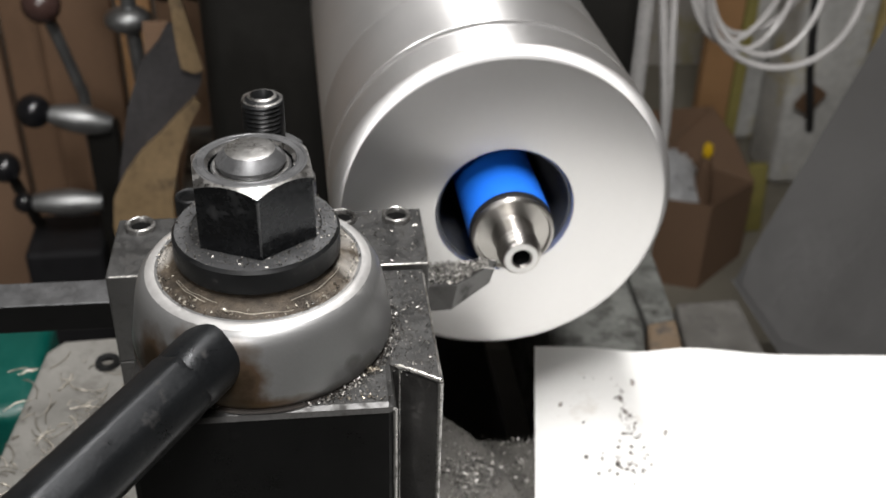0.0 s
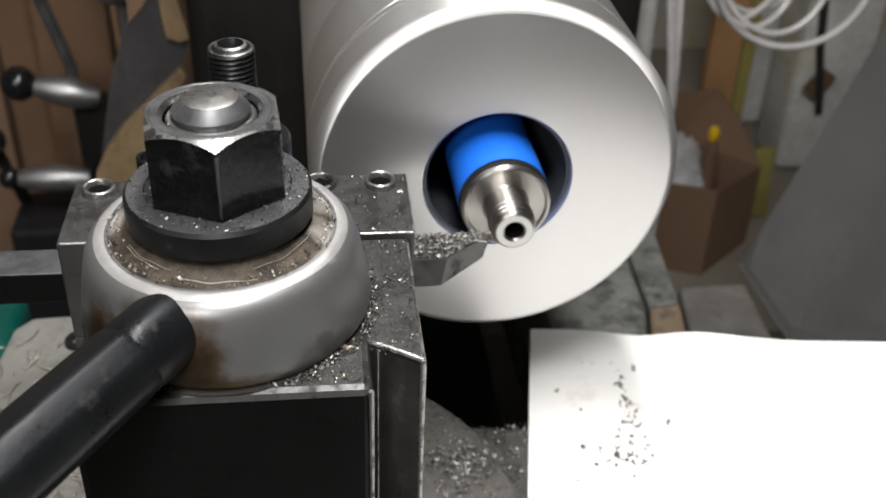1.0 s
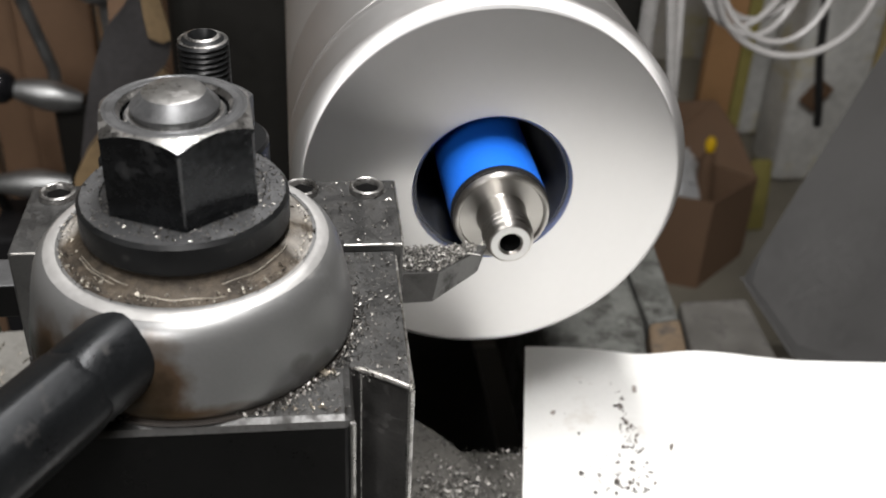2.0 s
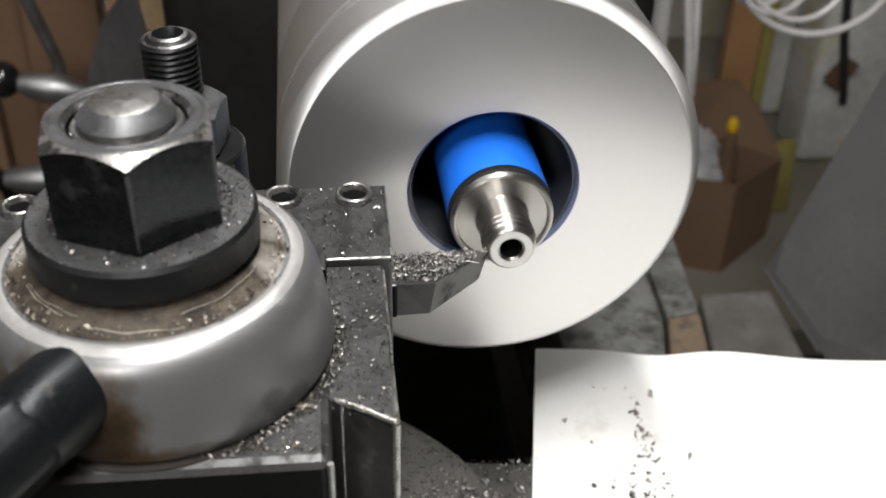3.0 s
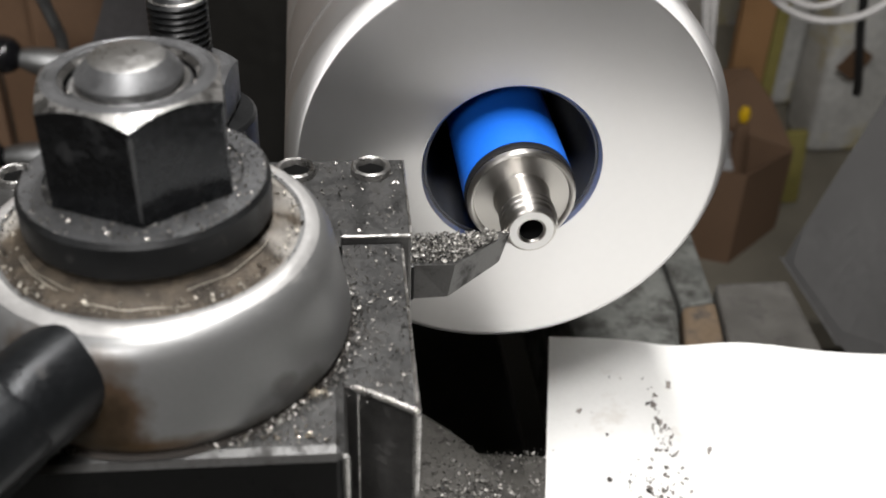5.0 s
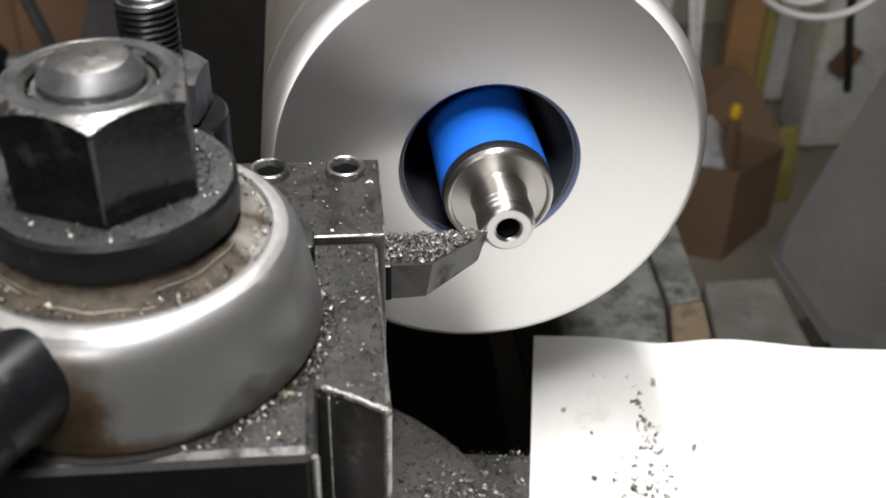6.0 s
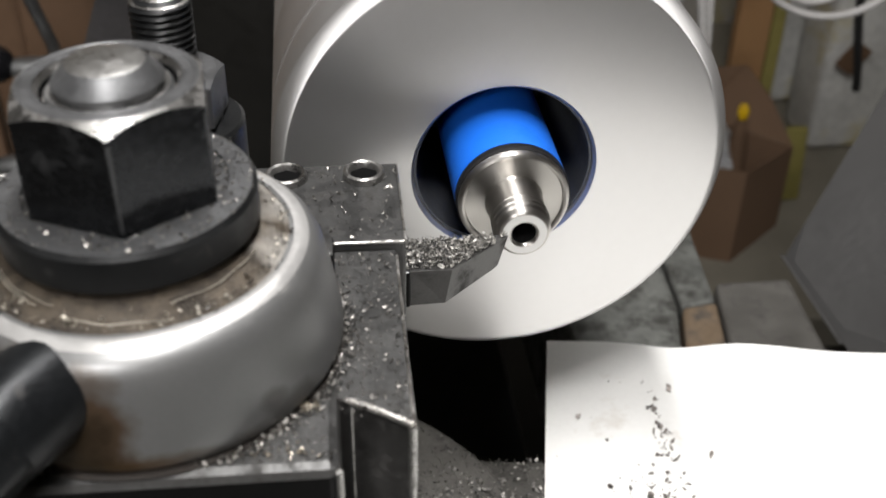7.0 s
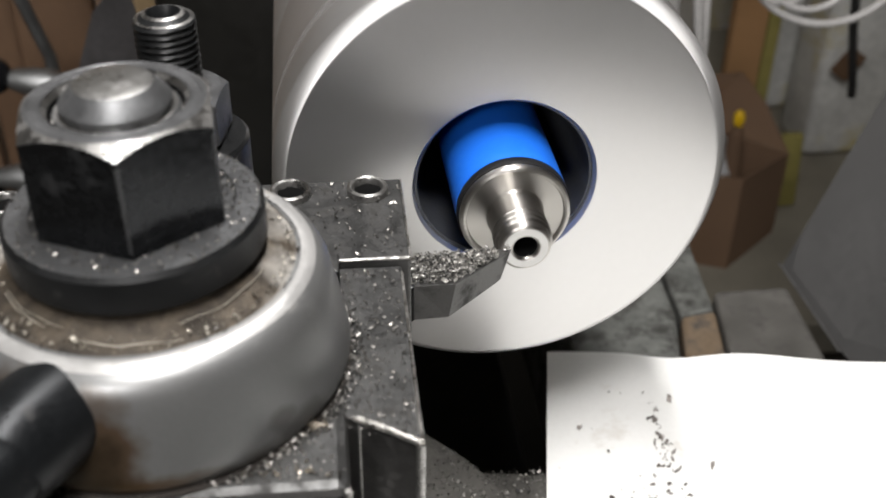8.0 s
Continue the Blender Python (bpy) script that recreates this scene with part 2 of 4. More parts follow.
stain_and_shade(CAST_CAP, [(-3.5, -30, 126.9, 6.0, 12), (-15, -25, 136.4, 5.5, 4), (-24, -18, 127.9, 7, 8), (-8, -29, 120.9, 12, 2.6), (4, -31, 121.4, 13, 2.4)], (0.095, 0.05, 0.017))
stain_and_shade(CAST_CAP, [(13, -28.5, 121.2, 10, 2.4), (24, -19.5, 122.5, 7, 3.4), (21, -23, 126, 3, 2)], (0.125, 0.122, 0.116))
# Dark brown below the lever: its cast shadow painted in with the rust.
stain_and_shade(CAST_CAP, [(-9, -30, 121.9, 10, 10), (-17, -26, 123.4, 14, 11), (-26, -17, 122.9, 10, 7)], (0.036, 0.025, 0.014))
stain_and_shade(CAP_TOP, [(24.5, -5, 139.9, 6.5, 5), (23.5, 7, 139.9, 6.5, 5), (18, 17, 139.9, 6.5, 5), (23, -14, 139.9, 4.5, 3), (-24, 3, 139.9, 5, 4)], (0.30, 0.285, 0.26))


# ---- building helpers ----
def thing(name, place, label, category, group="", kind=""):
    """An empty at a place in millimetres that carries the parts of one thing."""
    ob = new(name)
    ob.empty_display_size = 0.01
    ob.matrix_world = Matrix.Translation(at(*place))
    return tagged(ob, label, category, group, kind)


def finish(bm, smooth):
    bmesh.ops.recalc_face_normals(bm, faces=bm.faces)
    for f in bm.faces:
        f.smooth = smooth


def part(name, bm, material, parent=None, label="", smooth=False, angle=35, top=None, edge=None):
    """Link a bmesh, drawn in millimetres, as one mesh under its thing. top: the paler metal of faces that look up, for
    wear and overhead light.
    """
    bmesh.ops.scale(bm, vec=(0.001, 0.001, 0.001), verts=bm.verts)
    finish(bm, smooth)
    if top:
        # Up-facing faces get a paler metal: wear plus overhead light in the colour.
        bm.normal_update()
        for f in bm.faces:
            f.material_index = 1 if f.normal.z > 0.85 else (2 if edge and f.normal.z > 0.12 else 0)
    me = bpy.data.meshes.new(name)
    bm.to_mesh(me)
    bm.free()
    me.materials.append(material)
    for extra in (top, edge):
        if extra:
            me.materials.append(extra)
    if smooth:
        me.set_sharp_from_angle(angle=radians(angle))
    ob = new(name, me)
    if parent:
        ob.parent = parent
    if label:
        ob["label"] = label
    return ob


def single(name, bm, material, place, label, category, group="", kind="", smooth=False):
    """A thing that is one mesh, drawn in millimetres round its place."""
    ob = part(name, bm, material, None, "", smooth)
    ob.matrix_world = Matrix.Translation(at(*place))
    return tagged(ob, label, category, group, kind)


def box(x0, x1, y0, y1, z0, z1, bevel=0.4, segments=2, bm=None):
    bm = bm or bmesh.new()
    made = bmesh.ops.create_cube(bm, size=1)["verts"]
    for v in made:
        v.co = Vector(((x0 + x1) / 2 + v.co.x * (x1 - x0), (y0 + y1) / 2 + v.co.y * (y1 - y0), (z0 + z1) / 2 + v.co.z * (z1 - z0)))
    if bevel:
        edges = list({e for v in made for e in v.link_edges})
        bmesh.ops.bevel(bm, geom=edges, offset=bevel, segments=segments, affect="EDGES", profile=0.5)
    return bm


def prism(outline, z0, z1, bevel=0.4, segments=2, turn=None):
    """A plate from an outline in x and y, from z0 up to z1."""
    bm = bmesh.new()
    low = [bm.verts.new((x, y, z0)) for x, y in outline]
    high = [bm.verts.new((x, y, z1)) for x, y in outline]
    bm.faces.new(low[::-1])
    bm.faces.new(high)
    k = len(outline)
    for i in range(k):
        bm.faces.new((low[i], low[(i + 1) % k], high[(i + 1) % k], high[i]))
    bmesh.ops.recalc_face_normals(bm, faces=bm.faces)
    if bevel:
        bmesh.ops.bevel(bm, geom=list(bm.edges), offset=bevel, segments=segments, affect="EDGES", profile=0.5)
    if turn:
        bmesh.ops.transform(bm, matrix=turn, verts=bm.verts)
    return bm


def turned(profile, steps=96, axis="Z", closed=False):
    """A body of revolution from (radius, height) pairs round z or y."""
    bm = bmesh.new()
    rings = []
    for r, h in profile:
        if r < 1e-6:
            p = (0, 0, h) if axis == "Z" else (0, h, 0)
            rings.append([bm.verts.new(p)])
        else:
            ring = []
            for i in range(steps):
                a = 2 * math.pi * i / steps
                p = (r * math.cos(a), r * math.sin(a), h) if axis == "Z" else (r * math.cos(a), h, r * math.sin(a))
                ring.append(bm.verts.new(p))
            rings.append(ring)
    pairs = list(zip(rings, rings[1:])) + ([(rings[-1], rings[0])] if closed else [])
    for a, b in pairs:
        for i in range(steps):
            j = (i + 1) % steps
            if len(a) == 1 and len(b) == 1:
                continue
            if len(a) == 1:
                bm.faces.new((a[0], b[i], b[j]))
            elif len(b) == 1:
                bm.faces.new((a[i], a[j], b[0]))
            else:
                bm.faces.new((a[i], a[j], b[j], b[i]))
    return bm


def tube(points, radius, sides=10, bm=None):
    """A round bar along points."""
    bm = bm or bmesh.new()
    pts = [Vector(p) for p in points]
    rings = []
    side = None
    for i, p in enumerate(pts):
        way = (pts[min(i + 1, len(pts) - 1)] - pts[max(i - 1, 0)]).normalized()
        if side is None:
            side = way.orthogonal().normalized()
        side = (side - way * side.dot(way)).normalized()
        other = way.cross(side)
        r = radius[i] if isinstance(radius, (list, tuple)) else radius
        rings.append([bm.verts.new(p + r * (math.cos(2 * math.pi * k / sides) * side + math.sin(2 * math.pi * k / sides) * other)) for k in range(sides)])
    for a, b in zip(rings, rings[1:]):
        for k in range(sides):
            bm.faces.new((a[k], a[(k + 1) % sides], b[(k + 1) % sides], b[k]))
    bm.faces.new(rings[0][::-1])
    bm.faces.new(rings[-1])
    return bm


def shifted(bm, x=0, y=0, z=0, turn=None):
    if turn:
        bmesh.ops.transform(bm, matrix=turn, verts=bm.verts)
    bmesh.ops.translate(bm, vec=(x, y, z), verts=bm.verts)
    return bm


def ball(radius, x=0, y=0, z=0, stretch=(1, 1, 1)):
    bm = bmesh.new()
    bmesh.ops.create_uvsphere(bm, u_segments=28, v_segments=16, radius=radius)
    bmesh.ops.scale(bm, vec=stretch, verts=bm.verts)
    bmesh.ops.translate(bm, vec=(x, y, z), verts=bm.verts)
    return bm


def thread(radius, z0, z1, pitch, steps=40, depth=0.55):
    """A threaded bar with real helical crests."""
    bm = bmesh.new()
    rows = int((z1 - z0) / pitch * 6)
    rings = []
    for k in range(rows + 1):
        ring = []
        for i in range(steps):
            a = 2 * math.pi * i / steps
            z = z0 + (z1 - z0) * k / rows
            u = ((z - z0) / pitch - i / steps) % 1
            r = radius - depth * pitch * abs(2 * u - 1)
            if k == rows:
                r = radius - 0.9 * pitch
            ring.append(bm.verts.new((r * math.cos(a), r * math.sin(a), z)))
        rings.append(ring)
    for a, b in zip(rings, rings[1:]):
        for i in range(steps):
            bm.faces.new((a[i], a[(i + 1) % steps], b[(i + 1) % steps], b[i]))
    bm.faces.new(rings[0][::-1])
    return bm, rings[-1]


def hexnut(r, z0, z1, hole, turn=0.0, chamfer=1.6):
    """A hexagon nut with chamfered corners and a round hole; r is the radius over its corners."""
    bm = bmesh.new()
    k = 72
    flat = r * math.cos(math.pi / 6)

    def outer(a):
        u = (a - turn) % (math.pi / 3) - math.pi / 6
        return flat / math.cos(u)

    def ring(radii, heights):
        return [bm.verts.new((radii[i] * math.cos(2 * math.pi * i / k + turn), radii[i] * math.sin(2 * math.pi * i / k + turn), heights[i])) for i in range(k)]

    hexr = [outer(2 * math.pi * i / k + turn) for i in range(k)]
    drop = [max(0, (h - flat * 0.97)) / (r - flat * 0.97) * chamfer for h in hexr]
    rings = [ring([hole] * k, [z0] * k), ring(hexr, [z0] * k), ring(hexr, [z1 - d for d in drop]), ring([min(h, flat * 0.97) for h in hexr], [z1] * k), ring([hole + 0.8] * k, [z1] * k), ring([hole] * k, [z1 - 1.2] * k)]
    for a, b in zip(rings, rings[1:] + rings[:1]):
        for i in range(k):
            bm.faces.new((a[i], a[(i + 1) % k], b[(i + 1) % k], b[i]))
    return bm


def curls(count, places, low, high, seed, widest=0.9):
    """Many small curled turnings: bent ribbons with two sides. places() gives a spot in millimetres."""
    rnd = random.Random(seed)
    bm = bmesh.new()
    for _ in range(count):
        spot = places(rnd)
        if spot is None:
            continue
        size = low + (high - low) * rnd.random() ** 2.5
        bend = rnd.uniform(0.8, 4.5)
        wide = min(widest, size * rnd.uniform(0.25, 0.6))
        steps = 5
        turn = Euler((rnd.uniform(-1.2, 1.2), rnd.uniform(-1.2, 1.2), rnd.uniform(0, 6.3))).to_matrix()
        rad = size / bend
        rows = []
        for i in range(steps):
            a = bend * (i / (steps - 1) - 0.5)
            p = Vector((rad * math.sin(a), 0, rad * (1 - math.cos(a))))
            rows.append([bm.verts.new(Vector(spot) + turn @ (p + Vector((0, s * wide / 2 + (i - 2) * wide * 0.12, 0))) + Vector((0, 0, size * 0.25))) for s in (-1, 1)])
        for a, b in zip(rows, rows[1:]):
            bm.faces.new((a[0], a[1], b[1], b[0]))
    return bm


# ---- room ----
def room():
    def slab(name, x0, x1, y0, y1, z0, z1, m, label):
        single(name, box(x0, x1, y0, y1, z0, z1, 0), m, (0, 0, 0), label, name.split("_")[0], kind="structure")
    slab("floor", -2000, 2500, -2500, 1800, -1200, -1100, FLOOR, "bare grey concrete workshop floor")
    slab("ceiling", -2000, 2500, -2500, 1800, 1400, 1500, PLASTER, "plain pale workshop ceiling")
    slab("wall_north", -2000, 2500, 1600, 1700, -1100, 1400, WALL, "pale stained wall with yellowish blotches behind the lathe")
    slab("wall_south", -2000, 2500, -2600, -2500, -1100, 1400, PLASTER, "plain plaster wall")
    slab("wall_west", -2100, -2000, -2500, 1700, -1100, 1400, PLASTER, "plain plaster wall")
    slab("wall_east", 2500, 2600, -2500, 1700, -1100, 1400, PLASTER, "plain plaster wall")


# ---- the lathe ----
def lathe_bed():
    ob = thing("lathe_bed", (0, 0, -420), "dark oily cast-iron lathe bed under the drum", "lathe bed")
    part("front_way", shifted(box(-150, -40, -600, 450, -280, -190, 3), z=420), BED, ob)
    part("rear_way", shifted(prism([(58, -600), (96, -600), (96, 60), (121, 166), (137, 460), (68, 460)], -280, -183, 3), z=420), BED, ob)
    part("bed_web", shifted(box(-40, 57.5, -600, 450, -420, -300, 2), z=420), GAP_SHADE, ob, "bottom between the ways, blackened to stand for shade")
    part("rear_rail", shifted(prism([(97, -300), (114, -300), (121.5, 60), (140, 166), (122, 163), (97, 58)], -280, -181.5, 2), z=420), RUST, ob, "rusty brown strip beside the way")
    part("rear_strip", shifted(prism([(122.4, 164.5), (140.4, 167.5), (168, 460), (138, 460)], -280, -182.5, 2), z=420), BED, ob)
    part("rear_ledge", shifted(prism([(118, -300), (172, -300), (176, 60), (182.5, 181), (144, 181), (123, 60)], -280, -181, 3), z=420), SLIDE, ob, "pale grey machined ledge")
    stand = thing("lathe_stand", (0, 0, -1100), "dark grey painted lathe stand below the bed", "stand")
    part("cabinet", shifted(box(-160, 200, -600, 450, -1100, -422, 6), z=1100), HEADSTOCK, stand)


def headstock():
    ob = thing("headstock", (-40, 235, -420), "dark grey enamelled lathe headstock behind the drum", "headstock")
    part("casting", shifted(box(-115, 118, 227, 640, -182, 240, 10, 3), 40, -235, 420), HEADSTOCK, ob, smooth=True)
    part("spindle_nose", shifted(turned([(0, 190), (44, 190), (44, 227), (0, 227)], 64, "Y"), 40, -235, 420), CASTING, ob, smooth=True)


def drum():
    """The big smooth cylinder on the spindle, with its bore."""
    ob = thing("chuck_drum", (0, 0, 0), "large smooth turned aluminium drum spinning on the lathe spindle", "chuck")
    face = [(23.1, 60), (23.1, 1.2), (23.9, 0), (54.8, 0), (55.5, 0.15), (55.5, 12), (40, 60)]
    part("drum_face", turned(face, 192, "Y", True), ALUMINIUM, ob, "turned front face of the drum", smooth=True, angle=25)
    prof = [(57.4, 8), (58.85, 4.42), (58.9, 4.5), (58.9, 20.2), (58.5, 20.4), (58.5, 24.2), (58.9, 24.4), (58.9, 60.2), (58.7, 60.6), (58.6, 62.0), (58.7, 63.2), (58.9, 63.6), (58.9, 188), (57, 190), (40, 190), (40, 120)]
    part("drum_shell", turned(prof, 192, "Y", True), ALU_SHELL, ob, "brushed outer shell of the drum", smooth=True, angle=40)
    part("rim", turned([(55.52, 6), (55.52, 0.18), (56.1, 0.4), (57.4, 1.5), (58.4, 2.8), (58.9, 4.4)], 192, "Y", True), ALU_RIM, ob, "bright rounded rim of the face", smooth=True, angle=40)
    part("groove_band", turned([(58.4, 20.42), (58.75, 20.7), (58.5, 22.3), (58.75, 23.9), (58.4, 24.18)], 192, "Y", True), ALU_RIM, ob, "bright shallow groove round the shell", smooth=True, angle=60)
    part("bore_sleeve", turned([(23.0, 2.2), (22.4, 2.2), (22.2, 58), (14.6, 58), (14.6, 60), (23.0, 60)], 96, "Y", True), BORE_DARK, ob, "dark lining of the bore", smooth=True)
    return ob


def workpiece():
    """The blue and steel piece held in the bore, with the stepped boss that is being faced."""
    ob = thing("workpiece", (0, 0, 0), "blue sleeve with a turned steel end and a hollow boss", "workpiece")
    part("blue_sleeve", turned([(0, 57), (14.1, 57), (14.1, -10.6), (13, -10.6), (0, -10.6)], 96, "Y"), BLUE, ob, "bright blue plastic sleeve", smooth=True)
    part("seal_ring", turned([(12, -10.6), (13.9, -10.6), (14.1, -10.9), (14.1, -12.9), (13.8, -13.2), (12, -13.2)], 96, "Y", True), BLACK_RUBBER, ob, "thin black ring", smooth=True)
    part("steel_collar", turned([(6, -13.2), (13.5, -13.2), (13.7, -13.5), (13.7, -14.6), (13.4, -15.1), (12.8, -15.3), (12.3, -15.1), (12.0, -14.5), (6, -14.5)], 128, "Y", True), BRIGHT_STEEL, ob, "brushed steel collar with a raised bright lip", smooth=True, angle=25)
    boss = [(2.9, -14), (7.2, -14), (7.2, -14.6), (6.85, -15.2), (6.75, -21.6), (6.9, -22.2), (6.98, -22.6), (6.75, -22.8), (6.75, -23.1), (7.0, -23.3), (7.02, -24.8), (6.7, -25.05), (6.7, -25.4), (6.9, -25.6), (6.85, -26.4), (6.3, -26.9), (6.2, -28.1), (6.05, -28.6), (5.7, -28.9), (5.4, -29.0), (3.5, -29.0), (3.1, -28.8), (2.9, -28.4)]
    part("boss", turned(boss, 128, "Y", True), BRIGHT_STEEL, ob, "stepped steel boss with machined grooves", smooth=True, angle=25)
    part("faced_end", turned([(3.55, -29.02), (5.35, -29.02), (5.35, -29.06), (3.55, -29.06)], 96, "Y", True), FACED, ob, "freshly faced bright end", smooth=True)
    part("hole_lining", turned([(2.89, -28.3), (2.6, -28.3), (2.6, -13), (0, -13), (0, -12.2), (2.89, -12.2)], 64, "Y"), RECESS_SHADE, ob, "bored hole, blackened to stand for its shade", smooth=True)
    return ob


# ---- the tool post and what rides on it ----
PX, PY, PZ = -76.6, -93.8, 27.1       # the post's middle and the height of its top


def tool_post():
    ob = thing("tool_post", (PX, PY, -92.6), "dark steel quick-change tool post with a silver clamping cap", "tool post")
    up = 92.6

    def local(bm):
        return shifted(bm, -PX, -PY, up)
    part("post_body", local(box(-107.3, -46.3, -125.5, -71.0, -92.6, PZ, 1.8)), POST_STEEL, ob, top=TOP_WORN_LIT, edge=GROUND_STEEL)
    tail = [(-47, -110.2), (-44.2, -111.4), (-35.1, -117.2), (-35.1, -71.0), (-47, -71.0)]
    part("side_dovetail", local(prism(tail, -92.6, PZ, 0.5)), DOVETAIL, ob, "worn dovetail with bare bright edges", top=TOP_WORN_LIT)
    part("gib", local(box(-57, -46.6, -77.0, -71.0, 2, PZ + 3.6, 0.6)), POST_STEEL, ob, top=TOP_WORN_LIT)
    # worn bare edges along the dovetail's rim
    part("worn_edge", local(tube([(-45.6, -110.8, PZ - 0.15), (-44.2, -111.5, PZ - 0.2), (-39.5, -114.4, PZ - 0.1), (-35.3, -117.1, PZ - 0.25)], [0.35, 0.7, 0.6, 0.75], 8)), EDGE_STEEL, ob, "bare bright worn edge", smooth=True)
    part("worn_edge", local(tube([(-35.2, -117, PZ - 0.3), (-35.2, -102, PZ - 0.2), (-35.25, -88, PZ - 0.35), (-35.2, -73, PZ - 0.2)], [0.5, 0.28, 0.34, 0.25], 8)), EDGE_STEEL, ob, "bare bright worn edge", smooth=True)
    for x, y, r in ((-46.6, -125.2, 0.6), (-35.4, -116.9, 0.75), (-44.6, -111.4, 0.25)):
        part("worn_edge", local(tube([(x, y, PZ - 1), (x, y, PZ - 30), (x, y, -88)], [r, r * 0.8, r * 0.6], 8)), WORN_STEEL, ob, "rubbed upright edge", smooth=True)
    # the silver cap that the lever turns
    cap = [(0, 0.2), (29.4, 0.2), (30.6, 0.7), (31.3, 1.8), (31.4, 3.2), (30.8, 7), (30.1, 11), (29.4, 14.4), (28.9, 16.4), (28.2, 18.0), (27.2, 19.2), (26.0, 19.9), (24.8, 20.2), (23.6, 20.3)]
    top = PZ + up
    part("clamp_cap", shifted(turned(cap, 144), z=top), CAST_CAP, ob, "satin silver cap with rust-brown streaks and a painted lever shadow", smooth=True, angle=30)
    # Dark ring where the cap meets the post: contact shadow put in with grime.
    part("grime_shade_seam", shifted(turned([(28.6, 0.05), (31.6, 0.05), (31.4, 0.4), (30.4, 0.6), (28.6, 0.65)], 120, closed=True), z=top), GRIME_AND_SHADE, ob, "dark ring of grime and painted shadow along the cap foot", smooth=True)
    part("cap_face", shifted(turned([(24.3, 20.0), (24.0, 20.12), (23.0, 20.0), (21.5, 20.9), (18, 22.6), (9, 23.4), (9, 20), (24.4, 19.6)], 120, closed=True), z=top), CAP_TOP, ob, "grimy brown oil-stained cap top", smooth=True)
    part("cap_rim", shifted(turned([(26.6, 19.62), (26.1, 19.92), (25.6, 20.16), (24.9, 20.36), (24.3, 20.3), (24.9, 19.6), (26.2, 19.3)], 120, closed=True), z=top), WORN_LIT_RIM, ob, "worn rim of the cap, paled for its highlight", smooth=True)
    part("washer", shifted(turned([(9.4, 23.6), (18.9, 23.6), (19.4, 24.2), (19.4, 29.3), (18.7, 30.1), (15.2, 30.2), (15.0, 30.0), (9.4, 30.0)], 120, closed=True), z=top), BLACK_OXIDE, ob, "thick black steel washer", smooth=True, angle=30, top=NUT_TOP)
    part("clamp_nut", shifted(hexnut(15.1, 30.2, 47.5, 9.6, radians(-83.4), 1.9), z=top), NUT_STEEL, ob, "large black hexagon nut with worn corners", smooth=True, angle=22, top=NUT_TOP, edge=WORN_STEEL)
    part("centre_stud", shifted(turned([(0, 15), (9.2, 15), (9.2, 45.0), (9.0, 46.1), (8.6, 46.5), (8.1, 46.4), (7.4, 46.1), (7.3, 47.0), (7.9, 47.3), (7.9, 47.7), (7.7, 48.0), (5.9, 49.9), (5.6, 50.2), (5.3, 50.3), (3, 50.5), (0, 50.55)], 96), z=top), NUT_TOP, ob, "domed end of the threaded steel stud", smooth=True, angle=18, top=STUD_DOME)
    for r in (10.5, 12.1):
        part("turned_ridge", shifted(turned([(r - 0.3, 47.45), (r - 0.12, 47.6), (r + 0.12, 47.6), (r + 0.3, 47.45)], 96, closed=True), z=top), NUT_TOP, ob, "fine turned ridge on the nut", smooth=True)
    for k, wear in ((0, 0.42), (1, 0.38), (-1, 0.3)):
        ang = radians(-83.4 + 60 * k)
        cx, cy = 14.78 * math.cos(ang), 14.78 * math.sin(ang)
        part("worn_corner", tube([(cx, cy, top + 30.6), (cx, cy, top + 37), (cx, cy, top + 44.8)], [wear * 0.7, wear * 0.85, wear], 8), NUT_TOP, ob, "bare worn nut corner", smooth=True)
    # the lever
    a = Vector((-3.6, -14.4, up + PZ + 12.3))
    way = Vector((-0.54, -0.84, -0.02)).normalized()
    neck = tube([a, a + way * 12, a + way * 20, a + way * 23.5, a + way * 25], [7.8, 8.0, 8.0, 7.8, 7.3], 32)
    part("lever_neck", neck, LEVER_BLACK, ob, "round neck of the lever", smooth=True, angle=40)
    lev = tube([a + way * 21.5, a + way * 24, a + way * 60, a + way * 105, a + way * 135], [7.6, 8.4, 8.4, 8.3, 8.2], 8)
    bmesh.ops.bevel(lev, geom=list(lev.edges), offset=1.3, segments=3, affect="EDGES", profile=0.5)
    part("lever", lev, LEVER_BLACK, ob, "thick black steel lever bar with flats", smooth=True, angle=35)
    return ob


